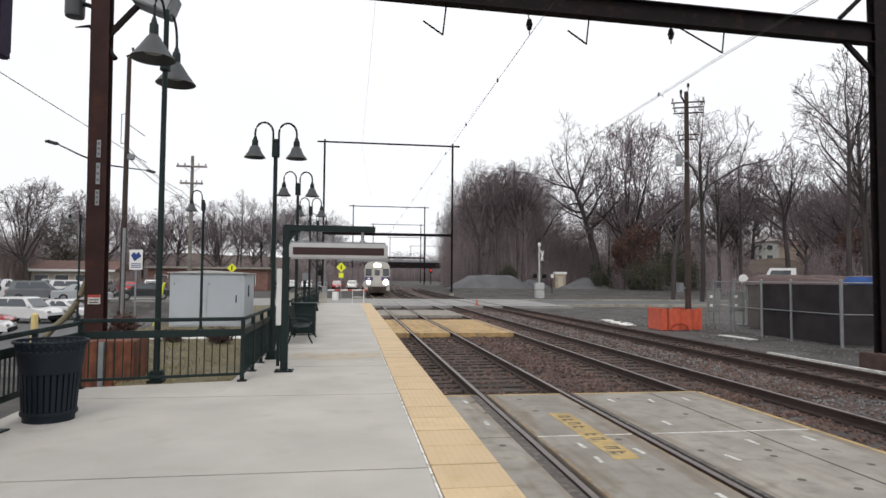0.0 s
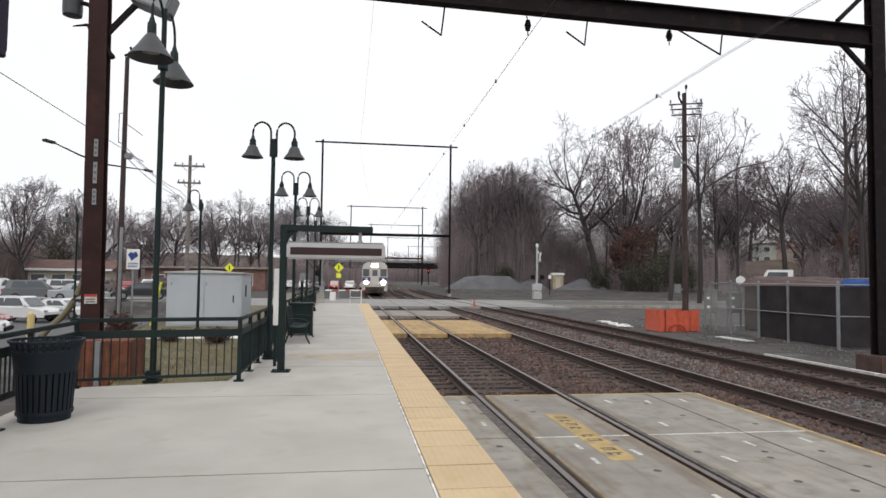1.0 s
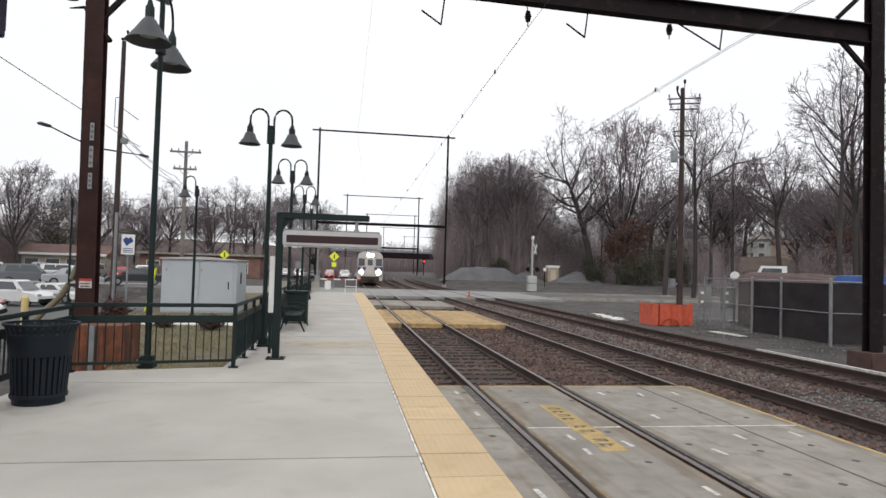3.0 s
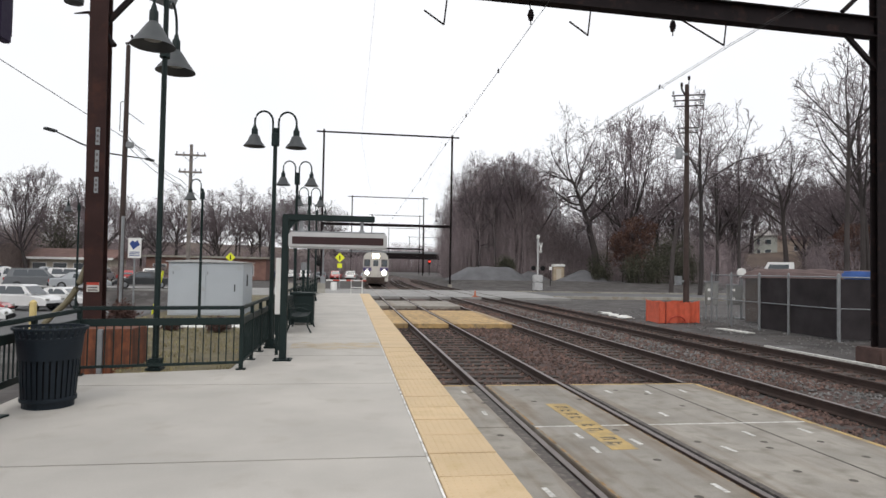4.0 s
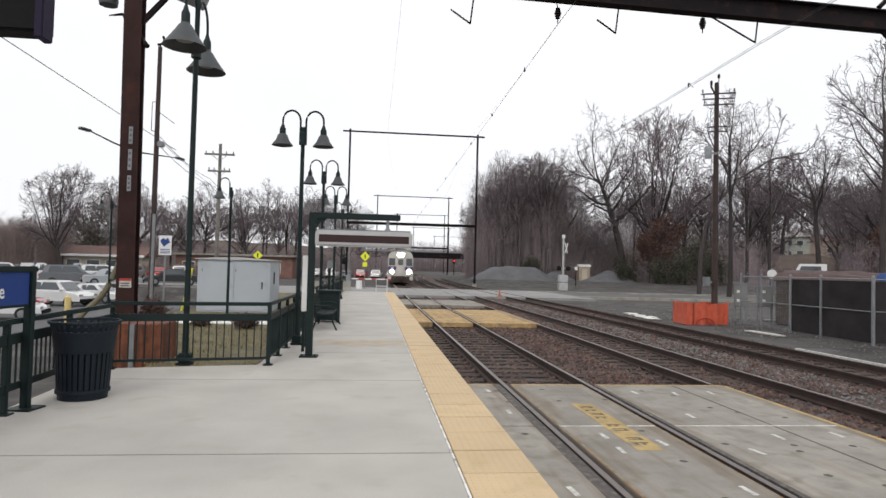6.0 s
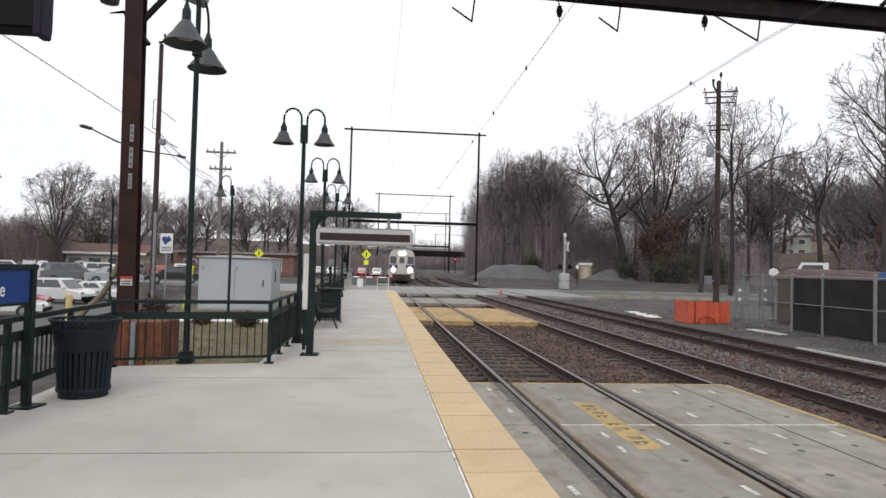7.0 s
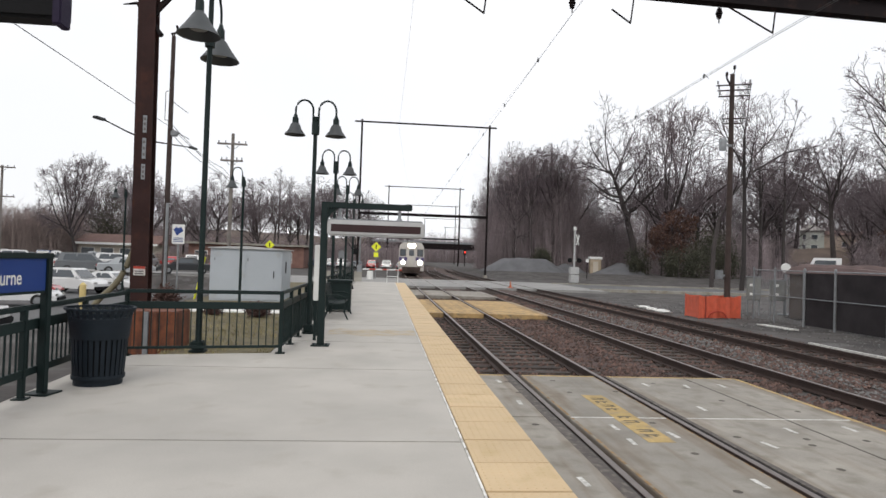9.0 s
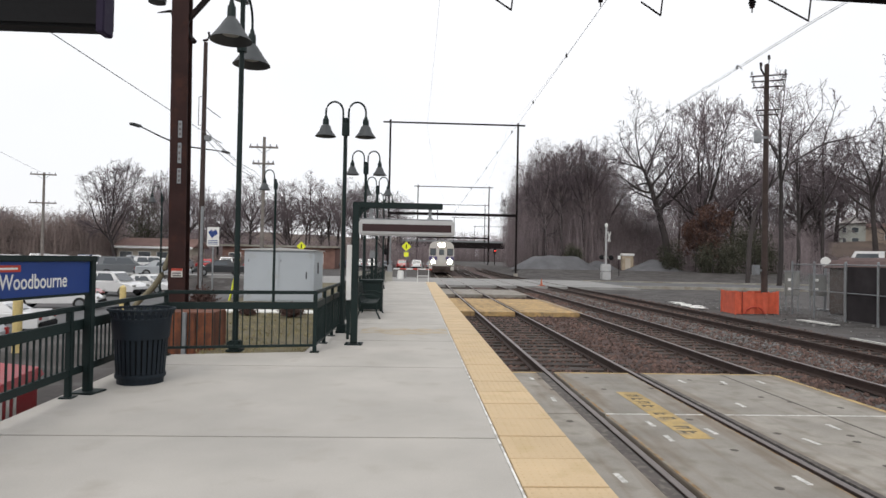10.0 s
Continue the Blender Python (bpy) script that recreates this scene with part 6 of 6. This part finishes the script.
# ---- trees ----
def bare_tree(seed, h, fork=0.45, spread=0.8, limbs=8, lean=0.0, r0=None, leaves=0, fine=(7, 6, 6), stem=None):
    """Meshes of a leafless tree: a trunk that forks into curved limbs, fine twigs, and a few dead leaves."""
    rng = random.Random(seed)
    wood, twig, leaf = Geo(), Geo(), Geo()
    r0 = r0 or h * 0.019
    # the crown keeps within an uneven dome
    wide_r, tall_r = h * (0.16 + 0.22 * spread), h * (1.02 - fork * 0.62) * 0.52
    mid = Vector((lean * h * 0.4, 0, h - tall_r))

    def grow(p, d, length, r, level):
        segs = (5, 6, 4, 3, 2)[level]
        wob = (0.06, 0.2, 0.26, 0.3, 0.35)[level]
        pts, rad, dirs = [p.copy()], [r], [d.copy()]
        for i in range(segs):
            rise = (0.0, 0.09, 0.08, 0.07, 0.09)[level]
            d = (d + Vector((rng.uniform(-1, 1), rng.uniform(-1, 1), rng.uniform(-0.9, 0.9) + rise / wob if wob else 0)) * wob).normalized()
            p = p + d * (length / segs)
            if level >= 1 and not stem and i > 0:
                v = p - mid
                v = Vector((v.x / wide_r, v.y / wide_r, v.z / tall_r))
                if v.length > 0.98 + 0.3 * noise.noise(p * 0.35 + Vector((seed, 0, 0))) + rng.uniform(-0.08, 0.08):
                    break
            pts.append(p.copy())
            dirs.append(d.copy())
            end = (0.5, 0.2, 0.25, 0.35, 0.5)[level]
            rad.append(max((0.05, 0.03, 0.02, 0.014, 0.011)[level], r * (1 - (1 - end) * (i + 1) / segs)))
        segs = len(pts) - 1
        if level == 0 and stem:
            pts = [Vector(q) for q in stem]
            segs = len(pts) - 1
            rad = [r0 * (1 - 0.8 * i / segs) for i in range(segs + 1)]
            dirs = [(pts[min(i + 1, segs)] - pts[max(i - 1, 0)]).normalized() for i in range(segs + 1)]
        (wood if level < 2 else twig).tube(pts, rad, (8, 5, 3, 3, 3)[level], False)
        if level == 4:
            for _ in range(leaves):
                q = pts[-1] + Vector((rng.uniform(-1, 1), rng.uniform(-1, 1), rng.uniform(-1, 1))) * 0.3
                a, b = (Vector((rng.uniform(-1, 1), rng.uniform(-1, 1), rng.uniform(-1, 1))) * 0.15 for _ in range(2))
                leaf.add([q - a, q + b, q + a, q - b], [(0, 1, 2, 3)])
            return
        count = limbs if level == 0 else fine[level - 1]
        for k in range(count):
            if level == 0:
                f = (0.35 if stem else 0.62) + (0.65 if stem else 0.38) * (k + rng.random()) / count
                ang = rng.uniform(0.3, 0.6) + 0.75 * spread * rng.random()
                ln = h * (1 - fork) * rng.uniform(0.75, 1.1)
                if k == count - 1:
                    f, ang = 0.999, 0.12
            else:
                f = 0.15 + 0.85 * (k + rng.random()) / count
                ang = rng.uniform(0.5, 1.15)
                ln = length * (rng.uniform(0.4, 0.6) if level < 3 else rng.uniform(0.3, 0.5)) * (1.15 - 0.5 * f)
            i = min(segs - 1, int(f * segs))
            q = pts[i].lerp(pts[i + 1], f * segs - i)
            az = k * 2.4 + rng.uniform(-0.5, 0.5) if level == 0 else rng.uniform(0, 6.28)
            base = dirs[i + 1]
            side = base.cross(Vector((math.cos(az), math.sin(az), 0.31))).normalized()
            nd = base * math.cos(ang) + side * math.sin(ang)
            nd.z += 0.02
            grow(q, nd.normalized(), ln, max((0.05, 0.035, 0.026, 0.02)[level], rad[i] * (0.62 if level == 0 else 0.6) * rng.uniform(0.75, 1.0)), level + 1)

    grow(Vector((0, 0, -0.4)), Vector((lean, lean * 0.3, 1)).normalized(), h * fork * 1.25, r0, 0)
    return wood.mesh("trunk"), twig.mesh("twig_crown"), leaf.mesh("leaf_cover") if leaves else None


KINDS = [bare_tree(11, 20, 0.42, 0.9, 12), bare_tree(12, 22, 0.5, 0.7, 10), bare_tree(13, 18, 0.36, 1.0, 11), bare_tree(14, 23, 0.6, 0.55, 7, r0=0.27, fine=(6, 5, 4)), bare_tree(15, 16, 0.3, 1.0, 9), bare_tree(16, 14, 0.3, 0.7, 9, leaves=6, fine=(6, 5, 4)), bare_tree(17, 20, 0.5, 0.9, 7, 0.3, fine=(6, 5, 5)), bare_tree(18, 20, 0.5, 0.7, 7, fine=(5, 5, 4)), bare_tree(19, 9, 0.5, 0.8, 9, r0=0.26, fine=(5, 4, 3), stem=((0, 0, -0.5), (0.2, 0, 4.4), (0.7, 0, 7.4), (2.3, 0, 10.3), (4.7, 0.4, 12.7), (8.1, 0.2, 14.8), (11.8, 0, 15.7))), bare_tree(23, 17, 0.42, 1.5, 16, r0=0.78, fine=(8, 6, 6), stem=((0, 0, -0.5), (-0.9, 0, 6), (-2.6, 0.3, 12.5), (-4.4, 0.2, 17), (-5.6, 0, 19.5))), bare_tree(25, 15, 0.3, 0.85, 12, r0=0.25, fine=(7, 6, 5))]
LABELS = ["bare deciduous tree with a wide grey crown", "tall bare deciduous tree with upswept limbs", "bare tree with a broad spreading crown", "slender bare tree with a high narrow crown", "low-branching bare tree with a rounded crown", "small tree holding rusty brown dead leaves", "bare tree leaning to one side", "bare woodland tree with a thin crown", "bare tree with a trunk arching far to one side", "old bare tree with a thick dark leaning trunk", "low-forked bare tree with a broad upswept crown"]


def tree(kind, x, y, size=1.0, yaw=0.0, z=GROUND, wide=1.0):
    wood, twig, leaf = KINDS[kind]
    ob = thing("tree", pose(x, y, z, 0, 0, yaw), LABELS[kind], "tree", "bare trees")
    ob.scale = (size * wide, size * wide, size)
    part("trunk", wood, bark, ob)
    part("twig_crown", twig, twig_mat, ob)
    if leaf:
        part("leaf_cover", leaf, dead_leaf, ob)


rng = random.Random(21)


def scatter(n, x0, x1, y0, y1, kinds, s0, s1, ground=lambda x, y: GROUND, wide=1.0):
    """Trees strewn over a stretch, with a glade kept open before the house."""
    for k in range(n):
        x = x0 + (x1 - x0) * (k + rng.uniform(0, 1)) / n
        y = rng.uniform(y0, y1)
        if 0.665 < x / y < 0.8 and x > 50 and y < 150 and k % 7:
            continue
        tree(rng.choice(kinds), x, y, rng.uniform(s0, s1), rng.uniform(0, 360), ground(x, y), wide)


# single trees that stand out
tree(9, 39.5, 97, 0.86, 0, RISE)
tree(10, 45.6, 98, 2.02, 80, wide=0.85)
tree(1, 29.0, 108, 1.08, 40)
tree(0, 33.0, 110, 1.05, 130, wide=0.8)
tree(0, 53.0, 104, 1.1, 10)
tree(3, 35.2, 60, 0.90, 200)
tree(8, 34.2, 64, 1.0, 0)
tree(3, 57.0, 66, 1.27, 250)
tree(3, 62.5, 70, 1.25, 120)
tree(7, 63.5, 70, 1.2, 20)
tree(5, 44.0, 93, 0.8, 60)
tree(5, 42.2, 94, 0.62, 190)
tree(5, 73.5, 84, 0.75, 290)
# the wood along the line and behind the yard
scatter(5, 18.6, 21.5, 106, 122, (4, 0), 0.85, 1.0, wide=0.5)
scatter(12, 21.5, 31, 104, 122, (1, 0, 2), 1.0, 1.16, wide=0.62)
scatter(8, 25, 42, 128, 160, (7, 1, 3), 0.95, 1.15, wide=0.75)
scatter(3, 50, 62, 116, 128, (7, 3), 0.8, 0.95)
scatter(8, 66, 104, 88, 106, (0, 1, 7), 1.0, 1.2)
scatter(15, 104, 168, 158, 178, (0, 1, 2, 7), 1.2, 1.45, lambda x, y: 5.0)
scatter(25, 60, 128, 108, 140, (0, 1, 7, 2), 1.08, 1.28)
scatter(9, 52, 112, 96, 125, (1, 3, 7, 2), 0.85, 1.08)
scatter(4, 72, 95, 74, 88, (1, 3, 7), 0.85, 1.0)
scatter(3, 51, 57, 76, 90, (1, 3, 7), 0.85, 1.0)
scatter(8, 30, 80, 165, 230, (7, 3), 1.0, 1.2)
scatter(5, 76, 120, 60, 90, (0, 7, 3), 1.0, 1.2)
# west side, behind the car park
scatter(8, -96, -54, 112, 138, (0, 2, 4), 0.38, 0.5)
scatter(11, -52, -4, 112, 138, (0, 2, 4, 1), 0.66, 0.86)
scatter(6, -112, -62, 142, 175, (7, 1, 2), 0.5, 0.62)
scatter(10, -60, -2, 142, 175, (7, 1, 2, 3), 0.8, 1.0)
tree(2, -36.0, 101, 0.78, 30)
tree(0, -27.5, 107, 0.78, 200)
tree(4, -21.0, 109, 0.95, 160)
tree(10, -41.0, 89.0, 1.02, 75, wide=1.1)
tree(4, -57.5, 93, 0.45, 300)
scatter(4, -98, -60, 92, 110, (0, 4, 2), 0.45, 0.56)
scatter(7, -6, 16, 310, 360, (7,), 0.9, 1.1)
scatter(6, -30, -4, 200, 260, (7,), 0.8, 1.0)


# banks of earth that rise under the woods
def bank(name, x0, x1, y0, y1, h, label, seed):
    g = Geo()
    n, m = 40, 14
    for j in range(m + 1):
        for i in range(n + 1):
            x, y = x0 + (x1 - x0) * i / n, y0 + (y1 - y0) * j / m
            f = min(1, j / 6) ** 1.3
            e = min(1, i / 3)
            z = GROUND - 0.06 + h * f * e * (1 + 0.3 * noise.noise((x * 0.05, y * 0.05, seed)))
            g.v.append((x, y, z))
    g.f = [(j * (n + 1) + i, j * (n + 1) + i + 1, (j + 1) * (n + 1) + i + 1, (j + 1) * (n + 1) + i) for j in range(m) for i in range(n)]
    single(name, g, mat("leaf_litter_" + name, (0.10, 0.072, 0.058), 0.95, vary=0.4, scale=0.2, fine=3, bump=0.5), label, "bank", kind="structure", smooth=True)


bank("earth_bank", 30, 190, 118, 190, 7.0, "wooded earth bank covered with brown leaf litter", 1)
bank("far_bank", -230, -5, 150, 300, 8.5, "distant wooded rise with brown leaf litter", 2)


def thicket(name, count, area, h0, h1, material, label, seed, r=0.03, edge=None, clear=None):
    """Crowded thin stems with many fine side twigs, one mesh."""
    rng = random.Random(seed)
    g = Geo()
    x0, x1, y0, y1 = area
    for _ in range(count):
        x, y = rng.uniform(x0, x1), y0 + (y1 - y0) * rng.random()
        h = rng.uniform(h0, h1)
        if clear and clear(x, y):
            continue
        if edge:
            h *= edge(x, y)
        lx, ly = rng.uniform(-0.26, 0.26) * h, rng.uniform(-0.2, 0.2) * h
        p = [Vector((x, y, GROUND - 0.2)), Vector((x + lx * 0.25, y + ly * 0.25, h * 0.5)), Vector((x + lx, y + ly, h))]
        g.tube(p, [r * 1.2, r * 0.8, 0.012], 3, False)
        for _ in range(13):
            f = rng.uniform(0.05, 1.0)
            q = p[0].lerp(p[1], f * 2) if f < 0.5 else p[1].lerp(p[2], f * 2 - 1)
            a = rng.uniform(0, 6.28)
            ln = h * rng.uniform(0.1, 0.22)
            e = q + Vector((math.cos(a) * ln, math.sin(a) * ln, ln * rng.uniform(0.2, 0.9)))
            s = Vector((-math.sin(a), math.cos(a), 0)) * r * 0.5
            g.add([q - s, q + s, e], [(0, 1, 2)])
            for _ in range(5):
                q2 = q.lerp(e, rng.uniform(0.25, 0.95))
                e2 = q2 + Vector((rng.uniform(-1, 1), rng.uniform(-1, 1), rng.uniform(-0.2, 1))) * ln * 0.5
                w = Vector((rng.uniform(-1, 1), rng.uniform(-1, 1), rng.uniform(-1, 1))) * r * 0.55
                g.add([q2 - w, q2 + w, e2], [(0, 1, 2)])
    single(name, g, material, label, "thicket", kind="stuff")


thicket("dense_wood", 4300, (16.6, 44, 105, 130), 8, 20, brush_mat, "dense grey-brown leafless wood beside the line", 1, 0.026, lambda x, y: 0.62 if x > 35 else max(0.3, min(1, 0.42 + (x - 15 - 0.14 * (y - 105)) * 0.085)), lambda x, y: x < 15.2 + 0.14 * (y - 103))
thicket("undergrowth", 3600, (30, 125, 102, 134), 4, 10.5, brush_mat, "brown leafless undergrowth at the wood's edge", 2, 0.04, lambda x, y: 0.34 if 0.665 < x / y < 0.79 else 0.5 if x < 56 else 0.75)
thicket("yard_brush", 1500, (50, 112, 76, 102), 2, 8, brush_mat, "leafless brush around the house", 3, 0.03, lambda x, y: 0.3 if 0.64 < x / y < 0.8 else 1.0)
thicket("east_wood", 2300, (58, 132, 112, 146), 3, 9, brush_mat, "leafless wood behind the yard", 7, 0.045, None, lambda x, y: 0.665 < x / y < 0.78)
thicket("hill_wood", 2000, (70, 180, 160, 188), 10, 18, brush_mat, "leafless wood on the rise behind the house", 6, 0.07)
thicket("west_brush", 3600, (-110, 4, 122, 165), 4, 10, brush_mat, "brown leafless wood behind the car park", 4, 0.04, lambda x, y: 1.0 if x < -42 else 0.55)
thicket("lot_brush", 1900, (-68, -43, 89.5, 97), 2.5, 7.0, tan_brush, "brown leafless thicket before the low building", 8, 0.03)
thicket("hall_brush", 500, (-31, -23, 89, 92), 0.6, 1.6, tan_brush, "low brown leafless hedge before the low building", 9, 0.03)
thicket("far_brush", 2400, (-20, 95, 310, 400), 7, 15, brush_mat, "distant leafless wood beyond the bridge", 5, 0.09)


def evergreen_bush(x, y, w, h, seed):
    """A shaggy evergreen of many small leaf sprays."""
    rng = random.Random(seed)
    ob = thing("evergreen_shrub", pose(x, y, GROUND), "shaggy dark evergreen shrub at the wood's edge", "shrub", "evergreens")
    g = Geo()
    lumps = [(rng.uniform(-0.6, 0.6) * w, rng.uniform(-0.6, 0.6) * w, rng.uniform(0.25, 0.8) * h, rng.uniform(0.3, 0.55)) for _ in range(9)]
    for _ in range(6000):
        cx, cy, cz, k = rng.choice(lumps)
        d = Vector((rng.gauss(0, 1), rng.gauss(0, 1), rng.gauss(0, 1))).normalized()
        f = rng.uniform(0.35, 1.1) * k
        p = Vector((cx + d.x * w * f, cy + d.y * w * f, max(0.05, cz + d.z * h * f * 0.75)))
        d = (d + Vector((0, 0, rng.uniform(-0.6, 0.6)))) * rng.uniform(0.12, 0.3)
        s = Vector((rng.uniform(-1, 1), rng.uniform(-1, 1), rng.uniform(-1, 1))) * 0.07
        g.add([p, p + d * 0.5 + s, p + d, p + d * 0.5 - s], [(0, 1, 2, 3)])
    part("foliage", g, evergreen, ob)
    part("trunk", Geo().tube([(0, 0, -0.2), (0, 0, h * 0.9)], [0.14, 0.03], 6), bark, ob)


for k, (x, y, w, h) in enumerate(((42.0, 88, 3.0, 4.8), (45.4, 89, 3.6, 8.2), (48.6, 89, 3.6, 7.6), (51.4, 91, 3.2, 6.2), (26.4, 102, 2.6, 4.2), (38.9, 95, 2.2, 5.2), (-45.5, 108, 3.6, 12.0), (-41.5, 110, 3.4, 11.0))):
    evergreen_bush(x, y, w, h, 40 + k)
